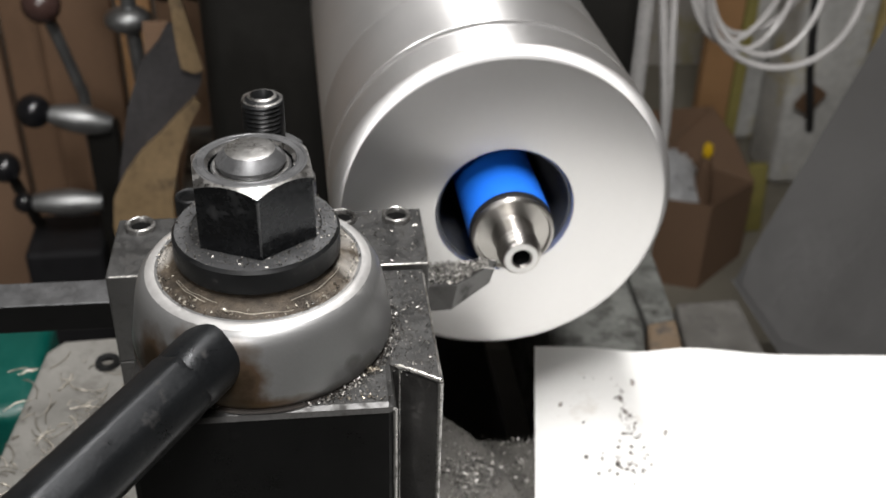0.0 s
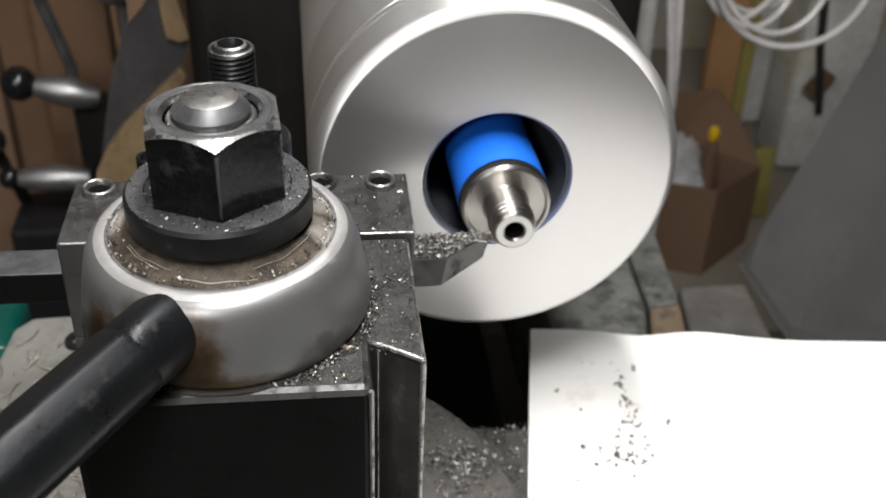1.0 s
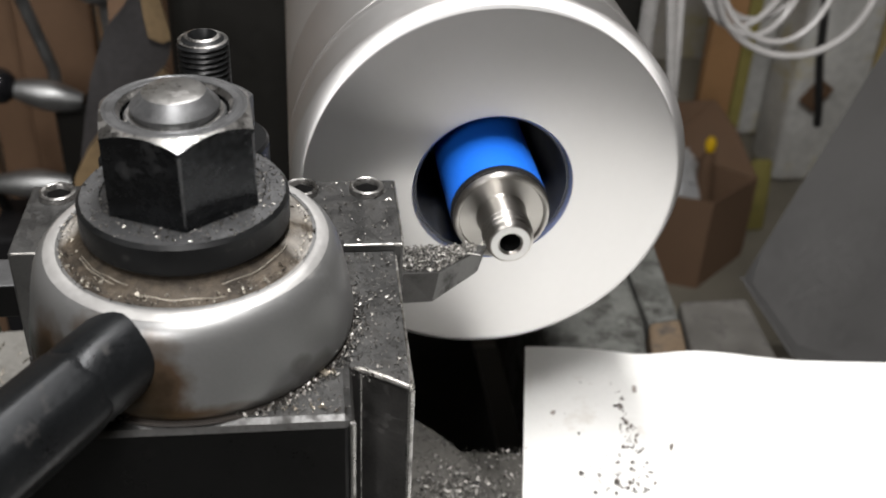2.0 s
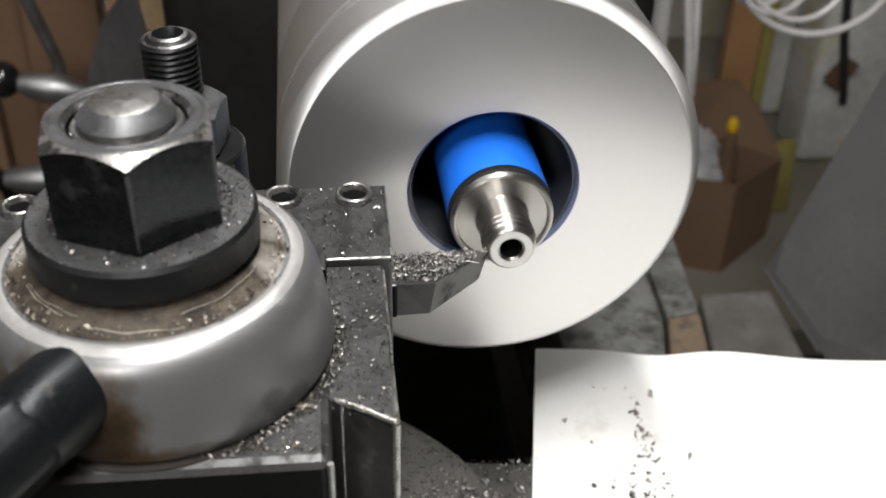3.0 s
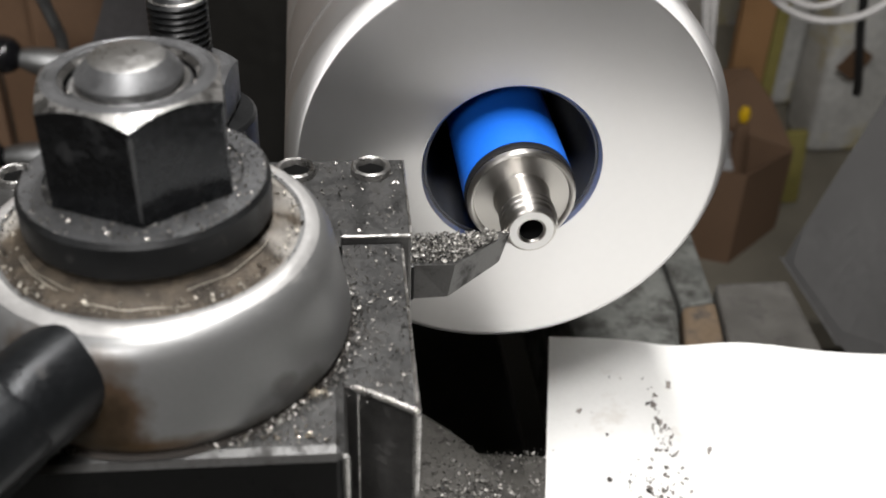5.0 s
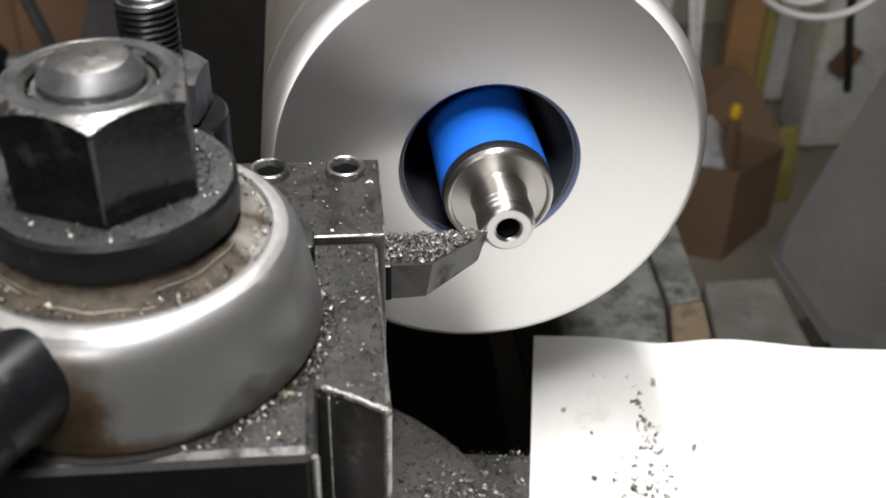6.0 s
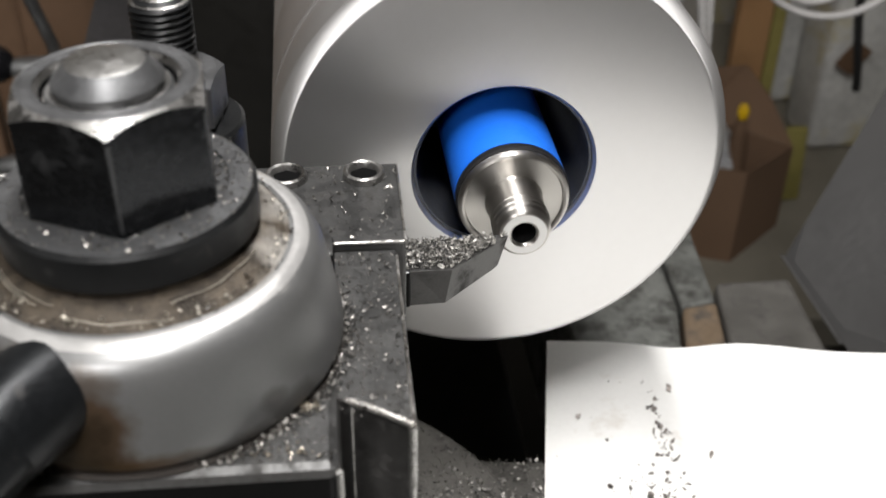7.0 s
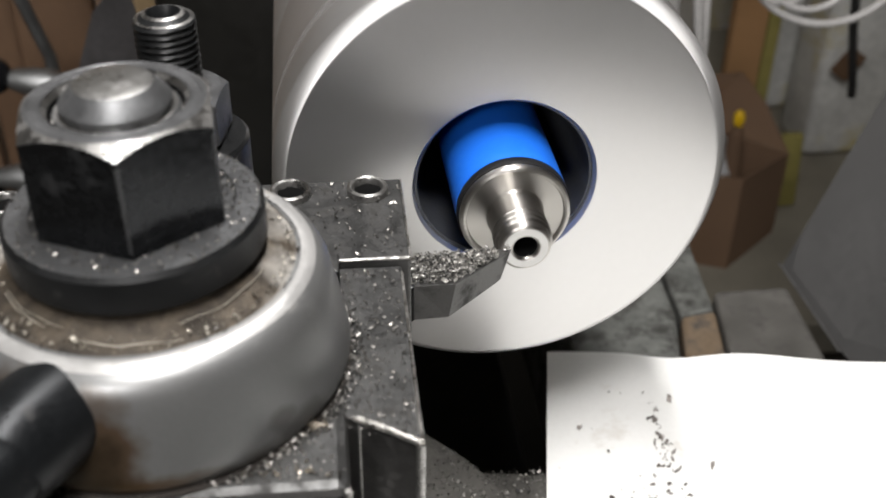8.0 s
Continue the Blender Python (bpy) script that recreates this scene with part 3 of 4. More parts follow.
def tool_holder():
    x0, x1, y0, y1, z1 = -118.2, -33.3, -70.8, -42.3, 28.6
    ob = thing("tool_holder", ((x0 + x1) / 2, (y0 + y1) / 2, -24), "grey steel tool holder block clamped behind the post", "tool holder")
    ox, oy = -(x0 + x1) / 2, -(y0 + y1) / 2

    def local(bm):
        return shifted(bm, ox, oy, 24)
    part("top_bar", local(box(x0, x1, y0, y1, 0.25, z1, 0.6)), GROUND_STEEL, ob, top=TOP_WORN_LIT)
    part("front_wall", local(box(x0, x1, y0, -52.2, -24, 0.2, 0.4)), GROUND_STEEL, ob)
    part("bottom_lip", local(box(x0, x1, -52.1, y1, -24, -10.4, 0.5)), POST_STEEL, ob)
    part("worn_edge", local(tube([(x0 + 1, y0 + 0.1, z1 - 0.15), (-98, y0 + 0.1, z1 - 0.1), (-63, y0 + 0.1, z1 - 0.1), (x1 - 0.3, y0 + 0.1, z1 - 0.15)], [0.22, 0.28, 0.2, 0.34], 8)), EDGE_STEEL, ob, "bare bright worn edge", smooth=True)
    part("worn_edge", local(tube([(x1 - 0.1, y0 + 0.2, z1 - 0.2), (x1 - 0.1, y1 - 0.3, z1 - 0.15)], [0.25, 0.15], 8)), EDGE_STEEL, ob, "bare bright worn edge", smooth=True)
    for x, lift in ((-40.3, 0), (-55.8, 0), (-97.2, 8.5), (-111.6, 0)):
        screw = part("set_screw", shifted(turned([(0, 4), (2.9, 4), (2.9, 11.9), (3.2, 12.4), (3.7, 12.6), (4.1, 12.3), (4.2, 11.4), (4.2, 2)], 36), x + ox, -47.2 + oy, 24 + z1 - 11.0 + lift), BLACK_OXIDE if lift else WORN_STEEL, ob, "raised black socket set screw" if lift else "bright socket set screw", smooth=True)
        hexhole = bmesh.new()
        bmesh.ops.create_cone(hexhole, cap_ends=True, segments=6, radius1=2.95, radius2=2.95, depth=2)
        part("hex_socket_shade", shifted(hexhole, x + ox, -47.2 + oy, 24 + z1 - 0.75 + lift), RECESS_SHADE, screw, "black disc that stands for the socket's shade")
    stud, rim = thread(5.7, 12, 39.4, 1.25)
    edge = [stud.verts.new((v.co.x * 0.86, v.co.y * 0.86, 40.1)) for v in rim]
    tip = [stud.verts.new((v.co.x * 0.68, v.co.y * 0.68, 40.4)) for v in rim]
    low = [stud.verts.new((v.co.x * 0.50, v.co.y * 0.50, 38.8)) for v in rim]
    deep = [stud.verts.new((v.co.x * 0.48, v.co.y * 0.48, 33)) for v in rim]
    k = len(rim)
    for a, b in ((rim, edge), (edge, tip), (tip, low), (low, deep)):
        for i in range(k):
            stud.faces.new((a[i], a[(i + 1) % k], b[(i + 1) % k], b[i]))
    stud.faces.new(deep)
    sx, sy = -75.6, -48.7
    part("height_stud", shifted(stud, sx + ox, sy + oy, 24 + z1), BLACK_OXIDE, ob, "black threaded height-setting stud with a socket", smooth=True, angle=40, top=WORN_STEEL)
    part("jam_nut", shifted(hexnut(10.4, 16.5, 25.5, 5.0, 0.35, 1.0), sx + ox, sy + oy, 24 + z1), NUT_TOP, ob, "worn steel jam nut", smooth=True, angle=22)
    part("stop_flange", shifted(turned([(5, 0.1), (12.4, 0.1), (13, 0.7), (13, 14.8), (12.4, 15.4), (9, 15.6), (9, 16.5), (5, 16.5)], 72, closed=True), sx + ox, sy + oy, 24 + z1), BLACK_OXIDE, ob, "round knurled stop flange", smooth=True, angle=30)
    return ob


def cutting_tool():
    ob = thing("cutting_tool", (-60, -36, -13), "square steel lathe tool with a ground pointed nose", "cutting tool")

    def local(bm):
        return shifted(bm, 60, 36, 13)
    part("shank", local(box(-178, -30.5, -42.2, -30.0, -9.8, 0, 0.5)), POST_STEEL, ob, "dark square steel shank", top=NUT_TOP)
    bm = bmesh.new()
    top = [(-30.5, -41.6, -0.15), (-21.2, -41.6, -0.15), (-8.0, -30.7, -0.15), (-6.8, -29.2, 0), (-7.6, -28.4, -0.15), (-15.5, -29.2, -0.3), (-30.5, -30.2, -0.2)]
    low = [(-30.5, -41.4, -9.7), (-22.6, -41.0, -9.7), (-10.2, -30.7, -8.4), (-9.1, -29.9, -8.0), (-9.5, -29.5, -8.0), (-16.2, -29.8, -9.7), (-30.5, -30.3, -9.7)]
    a, b = [bm.verts.new(p) for p in top], [bm.verts.new(p) for p in low]
    bm.faces.new(a)
    bm.faces.new(b[::-1])
    for i in range(len(a)):
        bm.faces.new((a[i], b[i], b[(i + 1) % len(a)], a[(i + 1) % len(a)]))
    part("nose", local(bm), GROUND_STEEL, ob, "ground cutting nose")
    return ob


def riding_chips():
    """Turnings that lie on the post, cap, washer, holder and tool."""
    made = []

    def stuff(label, bm, m=CHIP_SOFT):
        ob = single("metal_chips", bm, m, (0, 0, 0), label, "chips", kind="stuff", smooth=False)
        made.append(ob)

    wires = bmesh.new()
    rnd = random.Random(31)
    for _ in range(4):
        r, a0, span = rnd.uniform(20.3, 23.6), rnd.uniform(-2.9, -0.6), rnd.uniform(0.35, 1.1)
        drift = rnd.uniform(-1.2, 1.2)
        tube([(PX + (r + drift * k / 12) * math.cos(a0 + span * k / 12), PY + (r + drift * k / 12) * math.sin(a0 + span * k / 12), PZ + 20.5 + (23.6 - r) * 0.55 + 0.2 * math.sin(k)) for k in range(13)], 0.09, 5, wires)
    stuff("long pale hair-thin turnings lying on the cap top", wires, WIRE)

    def ring(r0, r1, z, power=1.0, skip=0):
        def f(rnd):
            a = rnd.uniform(0, 6.2832)
            r = r0 + (r1 - r0) * rnd.random() ** power
            return (PX + r * math.cos(a), PY + r * math.sin(a), z)
        return f

    def area(x0, x1, y0, y1, z, px=1.0):
        def f(rnd):
            x, y = x0 + (x1 - x0) * rnd.random() ** px, rnd.uniform(y0, y1)
            if any(math.hypot(x - sx, y + 47.2) < 3.9 for sx in (-40.3, -55.8)):
                return None
            return (x, y, z)
        return f
    stuff("tiny bright turnings on the washer", curls(420, ring(13.2, 18.8, PZ + 30.0), 0.2, 1.2, 1))
    stuff("fine turnings on the grimy cap top", curls(1500, ring(19.4, 23.9, PZ + 20.6), 0.12, 0.6, 2), CHIP_DULL)
    stuff("dull steel dust on the washer", curls(2600, ring(13.2, 18.9, PZ + 30.0), 0.15, 0.7, 41), CHIP_DULL)
    stuff("tan flakes and short turnings stuck in the grime of the cap top", curls(320, ring(19.6, 23.8, PZ + 20.8), 0.4, 1.5, 61), WIRE)
    stuff("dark crumbs of grime on the cap top", curls(700, ring(19.4, 24.2, PZ + 20.4), 0.2, 0.9, 81), GRIME_AND_SHADE)
    tip = lambda rnd: (rnd.gauss(-8.0, 0.5), rnd.gauss(-29.9, 0.4), 0.2 + 0.9 * rnd.random())
    stuff("fresh bright curls at the cutting point", curls(12, tip, 0.6, 1.3, 82, 0.6), EDGE_STEEL)
    stuff("fine turnings in the nut's recess", curls(90, ring(8.9, 10.4, PZ + 47.0), 0.2, 0.7, 3))

    def heap(rnd):
        x = rnd.uniform(-33, -10.5)
        back = -29.8
        front = -41.4 if x < -21.2 else -41.4 + (x + 21.2) * 0.82
        return (x, front + 0.4 + (back - front - 0.6) * rnd.random(), rnd.random() ** 2 * 1.0)
    stuff("bright turnings heaped on the tool", curls(1500, heap, 0.35, 1.7, 4), CHIP)
    stuff("dull dust under the heap on the tool", curls(1500, heap, 0.25, 1.0, 44), CHIP_DULL)
    stuff("loose turnings on the holder's top", curls(170, area(-66, -34.2, -69.8, -43, 28.6), 0.25, 1.9, 5, 0.42))
    stuff("dull steel dust on the holder", curls(450, area(-74, -34.2, -69.8, -43, 28.6), 0.12, 0.6, 45), CHIP_DULL)
    stuff("loose turnings on the post's top", curls(280, area(-52, -35.8, -115, -72, PZ, 0.8), 0.25, 1.7, 6, 0.42))
    stuff("dull steel dust on the post", curls(1500, area(-52, -35.8, -115, -72, PZ, 0.8), 0.12, 0.6, 46), CHIP_DULL)

    def foot(rnd):
        a = rnd.uniform(-2.6, 0.6)
        r = 30.9 + abs(rnd.gauss(0, 1.3))
        x, y = PX + r * math.cos(a), PY + r * math.sin(a)
        if y < -123.4 or x > -35.8 or (x > -46.3 and y < -111):
            return None
        return (x, y, PZ)
    stuff("turnings packed round the cap's foot", curls(900, foot, 0.3, 2.0, 7, 0.42))
    stuff("dull dust packed round the cap's foot", curls(1600, foot, 0.2, 0.9, 47), CHIP_DULL)
    bronze = lambda rnd: (-55 + 6 * rnd.random(), rnd.gauss(-112.8, 0.8), PZ + 0.9 * rnd.random())
    stuff("coiled straw-coloured turnings lying in the corner of the post", curls(40, bronze, 0.9, 2.2, 71, 0.6), STRAW)
    flakes = lambda rnd: (rnd.uniform(-74, -49), rnd.gauss(-122, 0.6), PZ)
    stuff("brown and bright flakes beside the cap's foot", curls(46, flakes, 0.5, 1.3, 72, 0.8), STRAW)
    stuff("turnings along the post's front edge", curls(200, area(-104, -47, -123.3, -118, PZ), 0.2, 1.1, 8))
    stuff("dull dust along the post's front edge", curls(800, area(-104, -47, -123.3, -116, PZ), 0.12, 0.6, 48), CHIP_DULL)
    return made


def falling_sliver():
    ob = single("steel_sliver", tube([(0, 0, 4.5), (0.25, 0.1, 1.5), (0.1, 0, -1.5), (0.35, 0.1, -4.5)], [0.1, 0.2, 0.2, 0.08], 6), CHIP, (-13, -34, 5), "thin steel sliver dropping from the tool into the bed", "chip", smooth=True)
    return ob


def compound():
    """The slide and swivel base that carry the post."""
    ob = thing("compound_slide", (-72, -60, -120), "grey cast-iron compound slide strewn with turnings", "compound slide")

    def local(bm):
        return shifted(bm, 72, 60, 120)
    arc = [(-78.4 + 84 * math.cos(a), -56.4 + 84 * math.sin(a)) for a in [radians(d) for d in range(0, 360, 3)]]
    part("swivel_base", local(prism(arc, -124, -93.0, 1.2)), SLIDE, ob)
    part("top_slide", local(box(-112, -44, -150, -56, -124, -92.8, 1.2)), SLIDE, ob, "long top slide under the post")
    part("base_ledge", local(prism([(-60, -250), (-5, -250), (18, -110), (27, -60), (27, -1.0), (-8, 3.0), (-60, 3.0)], -124, -107.4, 1.0)), SLIDE, ob)
    left = [(-196, -140), (-181, 2), (-176, 54), (-170, 61), (-125, 63), (-117, 52), (-117, -140)]
    part("slide_plate", local(prism(left, -124, -92.6, 1.5)), PLATE, ob)
    part("bolt_head", shifted(turned([(0, -1), (2.4, -1), (2.4, 1.8), (4.6, 2.2), (5, 1.6), (5, -0.5)], 32), -150 + 72, 44 + 60, -92.6 + 120), BLACK_OXIDE, ob, "socket bolt", smooth=True)
    saddle = thing("cross_slide", (-60, -60, -190), "dark oily cross slide under the compound", "cross slide")
    part("slide", shifted(prism([(-300, -330), (-55, -330), (6, -16), (-300, -16)], -160, -124.5, 2), 60, 60, 190), BED, saddle)
    part("saddle", shifted(box(-300, 95, -330, -22, -190, -160.5, 3), 60, 60, 190), BED, saddle)
    return ob, saddle


def slide_chips():
    def right(rnd):
        if rnd.random() < 0.4:
            y = 1 - 40 * rnd.random() ** 1.3
            return (rnd.uniform(-14, 25), y, -107.4 + 3.0 * rnd.random() ** 2)
        a, r = rnd.uniform(0.1, 1.2), 84 * rnd.uniform(0.7, 0.995)
        return (-78.4 + r * math.cos(a), -56.4 + r * math.sin(a), -93.0)
    one = single("metal_chips", curls(3000, right, 0.3, 1.4, 11), CHIP_DULL, (0, 0, 0), "dull steel grit on the swivel base", "chips", kind="stuff")

    def cluster(rnd):
        x, y = rnd.gauss(-12, 6), rnd.gauss(-31, 7)
        return (x, y, -92.8)
    three = single("metal_chips", curls(420, cluster, 0.7, 2.8, 13, 1.1), CHIP, (0, 0, 0), "bright curled turnings heaped on the swivel base", "chips", kind="stuff")
    rnd = random.Random(77)
    wires = bmesh.new()
    for _ in range(210):
        x, y, a, r, span = rnd.uniform(-178, -134), rnd.uniform(-95, 48), rnd.uniform(0, 6.28), rnd.uniform(3, 14), rnd.uniform(0.5, 1.6)
        tube([(x + r * (math.cos(a + span * k / 9) - math.cos(a)), y + r * (math.sin(a + span * k / 9) - math.sin(a)), -92.3 + 0.5 * abs(math.sin(k * 0.7 + a))) for k in range(10)], rnd.uniform(0.12, 0.34), 5, wires)
    two = single("metal_chips", wires, WIRE, (0, 0, 0), "long pale wire-like turnings tangled on the slide", "chips", kind="stuff")
    def low(rnd):
        y = 1.0 - 28 * rnd.random() ** 1.4
        return (rnd.uniform(-12, 24), y, -107.3 + 2.0 * rnd.random() ** 2)
    four = single("metal_chips", curls(260, low, 0.7, 2.6, 17, 1.0), CHIP, (0, 0, 0), "bright curled turnings on the ledge beside the paper", "chips", kind="stuff")
    return [one, two, three, four]


def paper_sheet():
    """A sheet of white paper with a raised wave along its far edge."""
    bm = bmesh.new()
    nx, ny = 60, 85
    grid = []
    for j in range(ny + 1):
        row = []
        for i in range(nx + 1):
            u, v = i / nx, j / ny
            s, d = 210 * u, 297 * (1 - v)
            x = 28.8 + 0.99 * s - 0.2 * d
            y = 54.2 - 0.153 * s - 0.98 * d
            bend = 2.2 * math.exp(-((s - 71) / 24) ** 2) * v ** 6 - 2.5 * math.exp(-((s - 45) / 14) ** 2) * v ** 8
            row.append(bm.verts.new((x, y, -104 + bend + 0.8 * math.sin(s * 0.05) * v ** 2)))
        grid.append(row)
    for j in range(ny):
        for i in range(nx):
            bm.faces.new((grid[j][i], grid[j][i + 1], grid[j + 1][i + 1], grid[j + 1][i]))
    ret = bmesh.ops.extrude_face_region(bm, geom=list(bm.faces))
    bmesh.ops.translate(bm, vec=(0, 0, -0.15), verts=[g for g in ret["geom"] if isinstance(g, bmesh.types.BMVert)])
    single("paper_sheet", bm, PAPER, (0, 0, 0), "white paper sheet lying on the bed to catch turnings", "paper", smooth=True)
    table = thing("tray_board", (110, -50, -181), "flat support board under the paper", "board")
    part("board", shifted(box(64, 215, -225, 16, -181, -106, 1), -110, 50, 181), GAP_SHADE, table)

    def spot(rnd):
        g = rnd.random()
        if g < 0.5:
            return (rnd.gauss(49, 5), rnd.gauss(-19, 4.5), -103.8)
        if g < 0.82:
            u = rnd.random()
            return (rnd.gauss(54 + 4.5 * u, 1.5), -14 + 40 * u, -103.8)
        return (rnd.uniform(18, 70), rnd.uniform(-34, 38), -103.8)
    single("metal_chips", curls(120, spot, 0.9, 3.4, 21, 1.7), PAPER_CHIP, (0, 0, 0), "dark curled turnings on the white paper", "chips", kind="stuff")


# ---- round the lathe ----
def chip_guard():
    bm = bmesh.new()
    pts = [(186, 198, -182), (303, 299, -67), (362, 344, 13), (299, 129, -8), (210, -13, -106), (186, 87, -172), (185, 125, -177)]
    a = [bm.verts.new(p) for p in pts]
    b = [bm.verts.new((x + 1.5, y + 2, z)) for x, y, z in pts]
    bm.faces.new(a)
    bm.faces.new(b[::-1])
    for i in range(len(a)):
        j = (i + 1) % len(a)
        bm.faces.new((a[i], b[i], b[j], a[j]))
    guard = thing("splash_guard", (175, 100, -165), "plain grey sheet-metal splash guard leaning behind the bed", "guard")
    part("sheet", shifted(bm, -175, -100, 165), GUARD_GREY, guard, smooth=True, angle=60)
    part("foot_flange", shifted(tube([(185, 199, -180.4), (184, 124, -177)], 0.6, 8), -175, -100, 165), GUARD_GREY, guard, smooth=True)


def shield():
    ob = thing("gear_guard", (-175, 310, -215), "grey curved guard with a tan edge beside the headstock", "guard")

    def sheet(name, pts, m, depth, label=""):
        bm = bmesh.new()
        pts = [(x - 5, y + 70, 1.13 * z - 25) for x, y, z in pts]
        a = [bm.verts.new(p) for p in pts]
        b = [bm.verts.new((x, y + depth, z)) for x, y, z in pts]
        bm.faces.new(a)
        bm.faces.new(b[::-1])
        for i in range(len(a)):
            j = (i + 1) % len(a)
            bm.faces.new((a[i], b[i], b[j], a[j]))
        part(name, shifted(bm, 175, -310, 215), m, ob, label)
    sheet("panel", [(-119, 252, -55), (-121, 252, -64), (-128, 252, -77), (-137, 252, -84), (-152, 252, -98), (-164, 252, -108), (-176, 252, -124), (-180, 252, -150), (-179, 252, -122), (-173, 252, -99), (-167, 252, -77), (-155, 252, -50), (-143, 252, -38), (-137, 252, -29), (-132, 252, -30)], SHIELD, 3)
    sheet("upper_edge", [(-134, 247, -12), (-128, 247, -10), (-123, 247, -32), (-118.3, 247, -54), (-124, 247, -56), (-131, 247, -53), (-132.6, 247, -42)], TAN, 4, "tan upper edge")
    sheet("brace", [(-152, 256, -30), (-137, 256, -30), (-144, 256, -42), (-153, 256, -54)], CARDBOARD, 4, "pale brown backing board")
    sheet("lower_edge", [(-125, 246, -70), (-137, 246, -80.5), (-149, 246, -91.5), (-162, 246, -102), (-173.5, 246, -115), (-183, 246, -131), (-186, 246, -150), (-184, 246, -168), (-148, 246, -168), (-146, 246, -134), (-139, 246, -106), (-130, 246, -87), (-122, 246, -74)], TAN, 5, "tan curved lower edge")


def lever_handle(place, to, knob, grip, label):
    """A control lever: shaft, swelling chrome grip and ball knob."""
    ob = thing("control_lever", place, label, "lever", "control levers of the lathe")
    p, q = Vector((0, 0, 0)), Vector(to)
    part("grip", tube([p + (q - p) * u for u in (0, 0.12, 0.3, 0.55, 0.8, 1)], [7, 9, 11, 12, 10, 7], 20), CHROME, ob, "satin metal grip", smooth=True)
    if knob:
        part("ball_knob", ball(knob, *(p - (q - p).normalized() * (knob * 0.85))), grip, ob, "round ball knob", smooth=True)
    return ob


def left_background():
    """Levers, boards and rods beyond the headstock's front."""
    lever_handle((-267, 522, -211), (48, 0, -12), 14, KNOB_BLACK, "control lever with a black ball knob and satin grip")
    lever_handle((-293, 522, -293), (56, 0, -3), 9, KNOB_BLACK, "horizontal satin lever below the ball-knob lever")
    for x, z, r, m, lab in ((-258, -120, 15, KNOB_BROWN, "dark brown ball knob on a rod"), (-311, -260, 13, KNOB_BLACK, "black ball knob on a rod"), (-165, -107, 13, KNOB_BLACK, "dark ball knob on a short rod")):
        ob = thing("knob_rod", (x, 525, z), lab, "knob", "ball knobs on rods")
        part("knob", ball(r), m, ob, smooth=True)
        part("rod", tube([(0, 6, -4), (52, 30, -30), (66, 34, -40)] if x > -200 else [(0, 6, -4), (14, 30, -90), (16, 34, -260)], [5, 5, 5], 12), CHROME if m is KNOB_BROWN else HEADSTOCK, ob, smooth=True)
    rod = thing("shift_rod", (-195, 525, -134), "bright vertical shift rod with a collar", "rod")
    part("collar", ball(14, 0, 0, 0, (1.3, 1, 0.8)), CHROME, rod, smooth=True)
    part("rod", tube([(0, 3, 60), (2, 3, -10), (8, 3, -160)], 6, 12), CHROME, rod, smooth=True)
    apron = thing("gear_box", (-222, 504, -462), "black gear box front behind the levers", "gear box")
    part("casing", box(-84, -18, 0, 66, 0, 128, 4), BLACK_RUBBER, apron)
    part("bracket", box(-20, 6, 20, 40, 0, 236, 3), HEADSTOCK, apron)
    x = -620.0
    k = 0
    while x < -60:
        wide = (70, 34, 58, 26, 90, 40)[k % 6]
        m = (BROWN_BOARD, WOOD, BROWN_BOARD, HEADSTOCK, CARDBOARD, BROWN_BOARD)[k % 6]
        single("wall_board", box(0, wide - 3, 0, 20, 0, 760, 2), m, (x, 693 + 12 * (k % 3), -620), "upright brown wooden board behind the levers", "board", "boards behind the lathe")
        x += wide
        k += 1
    shelf = thing("bench", (-350, 733, -1100), "dark wooden bench that carries the upright boards", "bench")
    part("bench_top", box(-400, 320, -60, 120, 440, 480, 4), BROWN_BOARD, shelf)
    for lx in (-380, 300):
        part("leg", box(lx - 20, lx + 20, 20, 60, 0, 440, 3), BROWN_BOARD, shelf)
    green = thing("green_casting", (-221, 132, -222), "green enamelled machine part beside the slide", "machine part")
    part("cover", box(-40, 26, -50, 24, 40, 78, 7, 4), GREEN, green, smooth=True)
    part("foot", box(-40, 30, -60, 20, 0, 41, 6, 3), GREEN, green, smooth=True)
    part("clamp_screw", shifted(turned([(0, 0), (9, 0), (9, 10), (6, 12), (0, 12)], 24), 34, -4, 66, Matrix.Rotation(radians(70), 4, "Y")), BLACK_OXIDE, green, smooth=True)


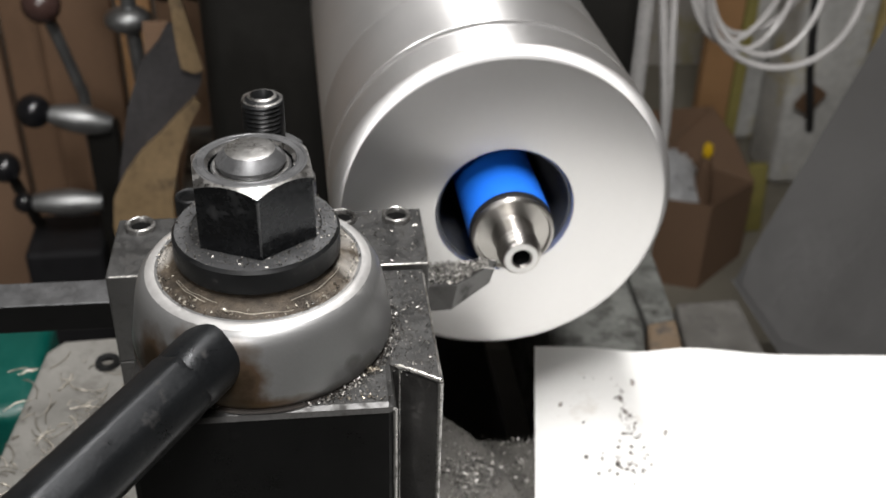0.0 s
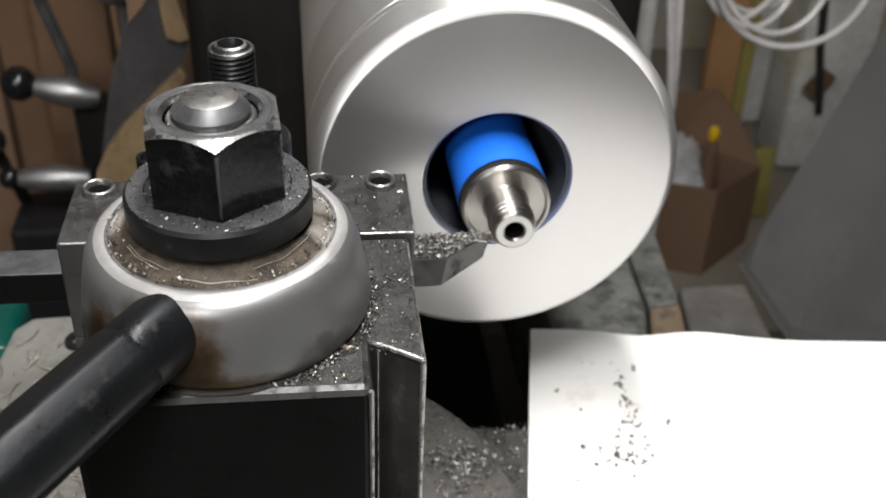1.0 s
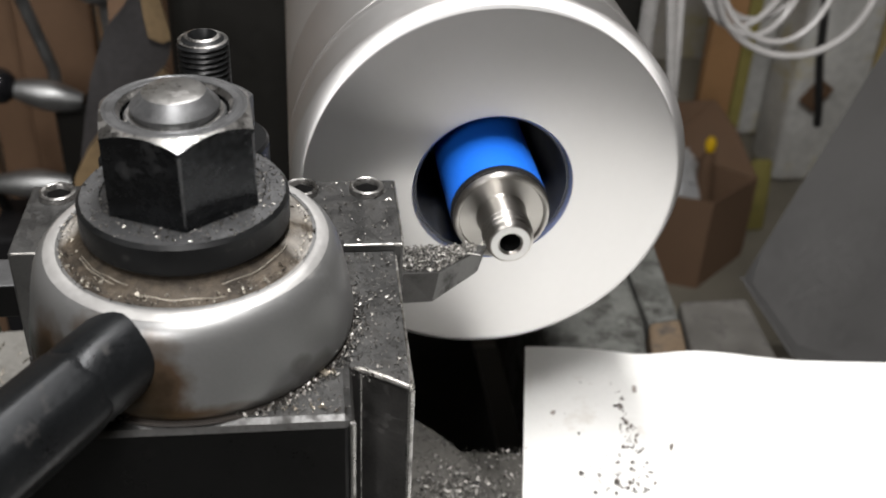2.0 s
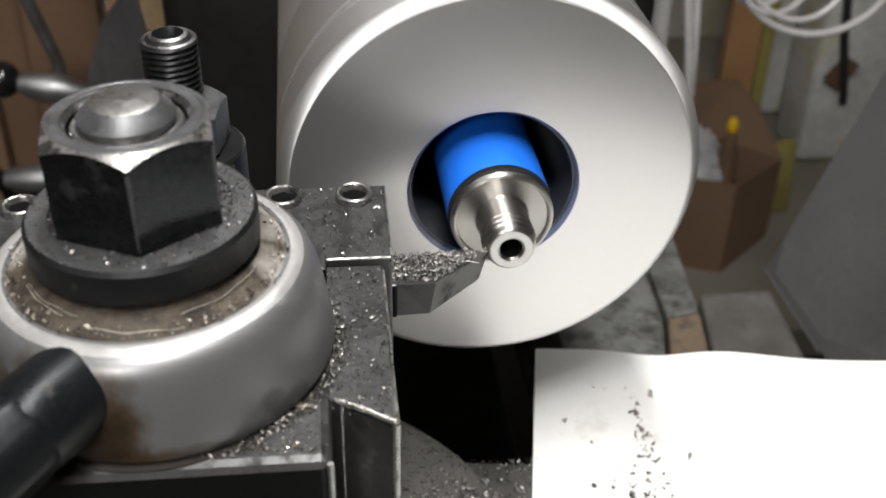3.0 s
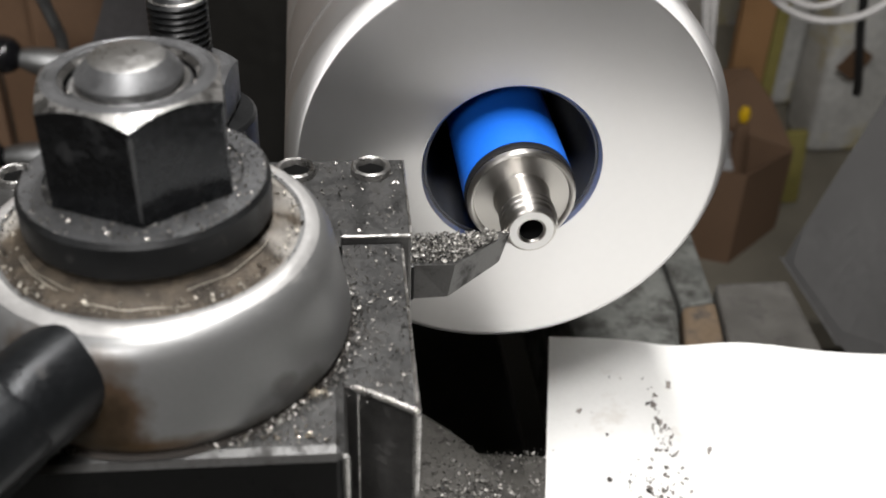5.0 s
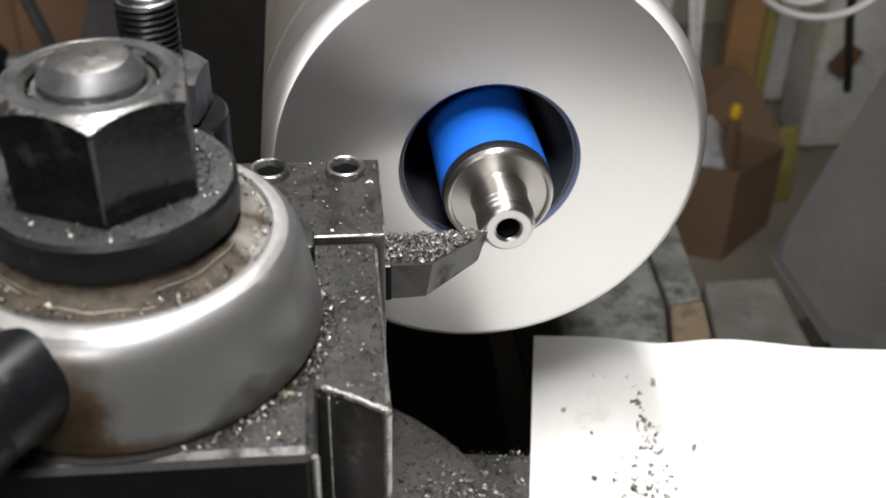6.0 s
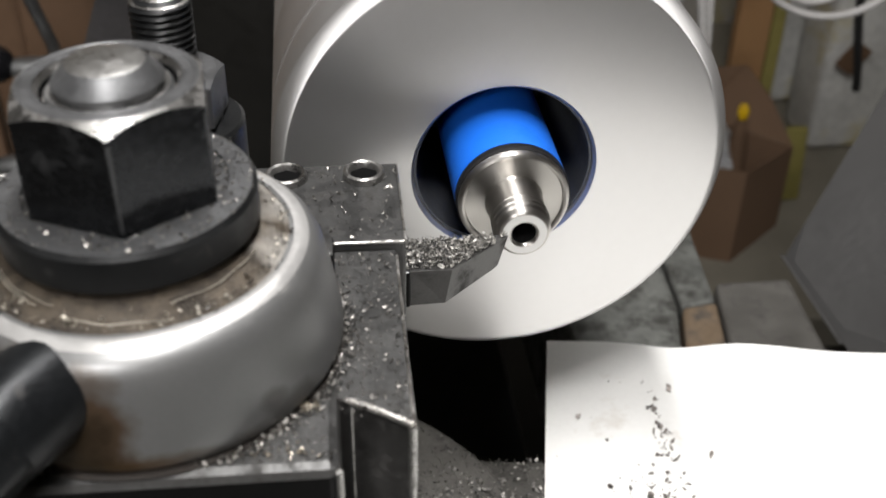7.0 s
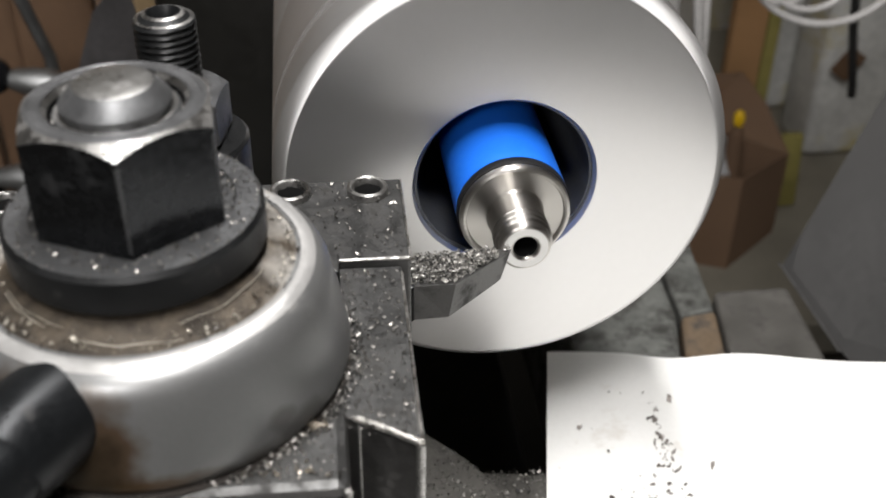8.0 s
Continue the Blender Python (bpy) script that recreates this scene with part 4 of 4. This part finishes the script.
def right_background():
    bench = thing("rear_bench", (600, 1000, -1100), "low dark bench behind the lathe", "bench")
    part("bench_top", box(-370, 860, -350, 440, 449, 495, 4), BENCH_GREY, bench)
    for lx in (-300, 760):
        part("leg", box(lx - 25, lx + 25, -20, 30, 0, 449, 3), BROWN_BOARD, bench)
    ob = thing("cardboard_box", (419, 840, -605), "open brown cardboard box with raised flaps", "box")
    corners = [(-95, -40), (0, -80), (83, -10), (-12, 80)]
    for k, (name, h0, h1) in enumerate((("front_side", 122, 122), ("end_side", 122, 112), ("back_side", 112, 112), ("end_side", 112, 122))):
        p, q = Vector(corners[k]), Vector(corners[(k + 1) % 4])
        out = Vector((q - p).yx) * Vector((1, -1))
        out = out.normalized() * 2.5
        wall = bmesh.new()
        ring = [wall.verts.new((*w, h)) for w, h in ((p, 0), (q, 0), (q, h1), (p, h0))]
        back = [wall.verts.new((v.co.x - out.x, v.co.y - out.y, v.co.z)) for v in ring]
        wall.faces.new(ring)
        wall.faces.new(back[::-1])
        for m in range(4):
            wall.faces.new((ring[m], back[m], back[(m + 1) % 4], ring[(m + 1) % 4]))
        part(name, wall, CARDBOARD, ob)
    for pts in (((-95, -38, 120), (-14, 80, 112), (60, 112, 158), (-30, 110, 156)), ((82, -8, 112), (-11, 80, 112), (62, 113, 158), (76, 60, 140))):
        flap = bmesh.new()
        ring = [flap.verts.new(p) for p in pts]
        back = [flap.verts.new((x + 1, y + 2.5, z)) for x, y, z in pts]
        flap.faces.new(ring)
        flap.faces.new(back[::-1])
        for m in range(4):
            flap.faces.new((ring[m], back[m], back[(m + 1) % 4], ring[(m + 1) % 4]))
        part("flap", flap, CARDBOARD, ob, "raised flap")
    rnd = random.Random(5)
    bag = ball(46, 0, 0, 0, (1, 0.8, 1.6))
    for v in bag.verts:
        v.co += Vector((rnd.gauss(0, 2.5), rnd.gauss(0, 2.5), rnd.gauss(0, 3)))
    single("plastic_bag", bag, BAG, (384, 830, -518), "crumpled clear plastic bag in the cardboard box", "bag")
    bottle = thing("glue_bottle", (428, 820, -605), "small bottle with a bright yellow cap in the box", "bottle")
    part("body", turned([(0, 0), (12, 0), (12, 120), (8, 145), (6, 156), (0, 156)], 24), CARDBOARD, bottle, smooth=True)
    part("cap", turned([(0, 158), (5, 158), (6.5, 163), (6.5, 170), (4, 175), (0, 176)], 24), YELLOW, bottle, "bright yellow cap", smooth=True)
    rag = box(-14, 14, -6, 6, 0, 105, 5, 2)
    for v in rag.verts:
        v.co.x += 6 * math.sin(v.co.z * 0.05)
    single("rag", rag, OLIVE, (537, 888, -605), "olive-yellow rag hanging beside the box", "rag", smooth=True)
    single("wood_plank", box(-23, 23, -10, 10, 0, 640, 2), WOOD, (534, 1084, -604), "bare orange-brown plank leaning upright", "plank")
    single("wood_batten", box(-9, 9, -8, 8, 0, 620, 2), OLIVE, (572, 1091, -604), "narrow olive-yellow batten beside the plank", "batten")
    for k, (x, wide, high, m, lab) in enumerate(((632, 64, 300, SACK_WHITE, "small white sack with yellow stains on the bench"), (664, 110, 370, SACK_WHITE, "crumpled white plastic sack standing on the bench"), (793, 76, 410, SACK_TAN, "tan and yellow sack standing on the bench"), (895, 110, 390, SACK_WHITE, "white plastic sack leaning by the wall"))):
        ob = thing("sack", (x, (1187, 1047, 1108, 1181)[k], -604), lab, "sack", "sacks behind the box")
        body = box(-wide / 2, wide / 2, -45, 45, 0, high, 12, 3)
        bmesh.ops.subdivide_edges(body, edges=list(body.edges), cuts=3, use_grid_fill=True)
        for v in body.verts:
            w = noise.noise(Vector((v.co.x * 0.02 + k * 7, v.co.y * 0.02, v.co.z * 0.018)))
            v.co += Vector((w * 9, w * 16, 0)) * min(1, v.co.z / 60)
        part("sack_body", body, m, ob, smooth=True, angle=70)
        if k == 1:
            label = shifted(box(-15, 15, -1, 1, -20, 20, 0.5), turn=Matrix.Rotation(radians(35), 4, "Y"))
            part("brown_label", shifted(label, -30, -64, 147), BROWN_BOARD, ob, "brown paper label on the sack")
        part("tied_neck", shifted(turned([(0, -6), (14, -4), (9, 8), (16, 26), (0, 24)], 16), 0, 0, high), m, ob, smooth=True)
    coil = thing("cable_coil", (347, 537, -125), "coil of white cable hanging behind the lathe", "cable")
    for i, (x, z, wide, high) in enumerate(((-5, 11, 68, 79), (-16, 20, 52, 76), (-31, 22, 47, 75), (-38, 20, 46, 71), (-20, 26, 50, 76))):
        pts = [(x + wide * math.cos(a), 7 * i - 16 + 8 * math.sin(a * 2 + i), z + high * math.sin(a)) for a in [2 * math.pi * k / 48 for k in range(49)]]
        part("cable_loop", tube(pts, 3.0 if i == 0 else 2.6, 10), CABLE, coil, smooth=True)
    part("tie_strand", tube([(-10, 0, 80), (4, 0, 200), (12, 0, 800), (14, 0, 1523)], 3.2, 10), CABLE, coil, smooth=True)
    for x, y, r, f in ((173, 382, 6.5, 0.1), (195, 382, 3.4, 1.0), (200, 387, 3.0, 0.55)):
        single("hanging_cable", tube([(-40 * f, 0, 1539), (-30 * f, 0, 330), (-19 * f, 0, 120), (0, 0, 0), (4 * f, 0, -30), (8 * f, 4, -90), (10 * f, 20, -330)], r, 12), CABLE, (x, y, -141), "white cable hanging down behind the drum", "cable", "hanging white cables", smooth=True)
    single("black_cable", tube([(-40, 0, 1752), (-38, 0, 500), (-33, 0, 240), (-26, 0, 140), (-16, 0, 68), (-2, 0, 4), (2, 4, -10)], 4.5, 10), BLACK_CABLE, (499, 720, -355), "black cable hanging in front of the wall", "cable", smooth=True)


room()
lathe_bed()
headstock()
DRUM, PIECE = drum(), workpiece()
RIDERS = [tool_post(), tool_holder(), cutting_tool()]
SLIDE_PARTS = compound()
RIDERS += riding_chips() + [SLIDE_PARTS[0]] + slide_chips()
SLIVER = falling_sliver()
paper_sheet()
chip_guard()
shield()
left_background()
right_background()

POST_TURN = pose(0, 0, 0, 0, 0, -1.2)      # the post stands slightly askew to the spindle

# millimetres by which the tool has been fed in towards the axis
FEED = [(0.0, -0.33), (0.5, -0.35), (1.0, 0.62), (1.5, 0.99), (1.7, 0.98), (2.8, 1.28), (3.0, 1.53), (3.5, 2.17), (4.0, 2.34), (4.5, 2.2), (5.0, 2.2), (5.2, 2.27), (6.3, 2.91), (6.5, 3.67), (7.0, 3.63), (7.5, 3.79), (8.0, 3.94)]


def motions():
    """The spindle's turn and the tool's feed."""
    for ob in (DRUM, PIECE):
        base = ob.matrix_world.translation.copy()
        walk(ob, [(i / 10, pose(*base, 0, -80 * i, 0)) for i in range(81)])
    for ob in RIDERS:
        base = ob.matrix_world.translation.copy()
        walk(ob, [(t, Matrix.Translation((mm / 1000, 0, 0)) @ POST_TURN @ Matrix.Translation(base)) for t, mm in FEED])
    rest = pose(-0.0135, -0.034, 1.1008, 86, 0, 70)
    walk(SLIVER, [(0, rest), (3.3, rest), (3.4, pose(-0.004, -0.018, 1.07, 20, 0, 40)), (3.5, pose(0.004, 0.0, 0.966, 0, 0, 0)), (3.6, pose(0.006, 0.002, 0.804, 70, 0, -20)), (8, pose(0.006, 0.002, 0.8005, 88, 0, -30))])


motions()
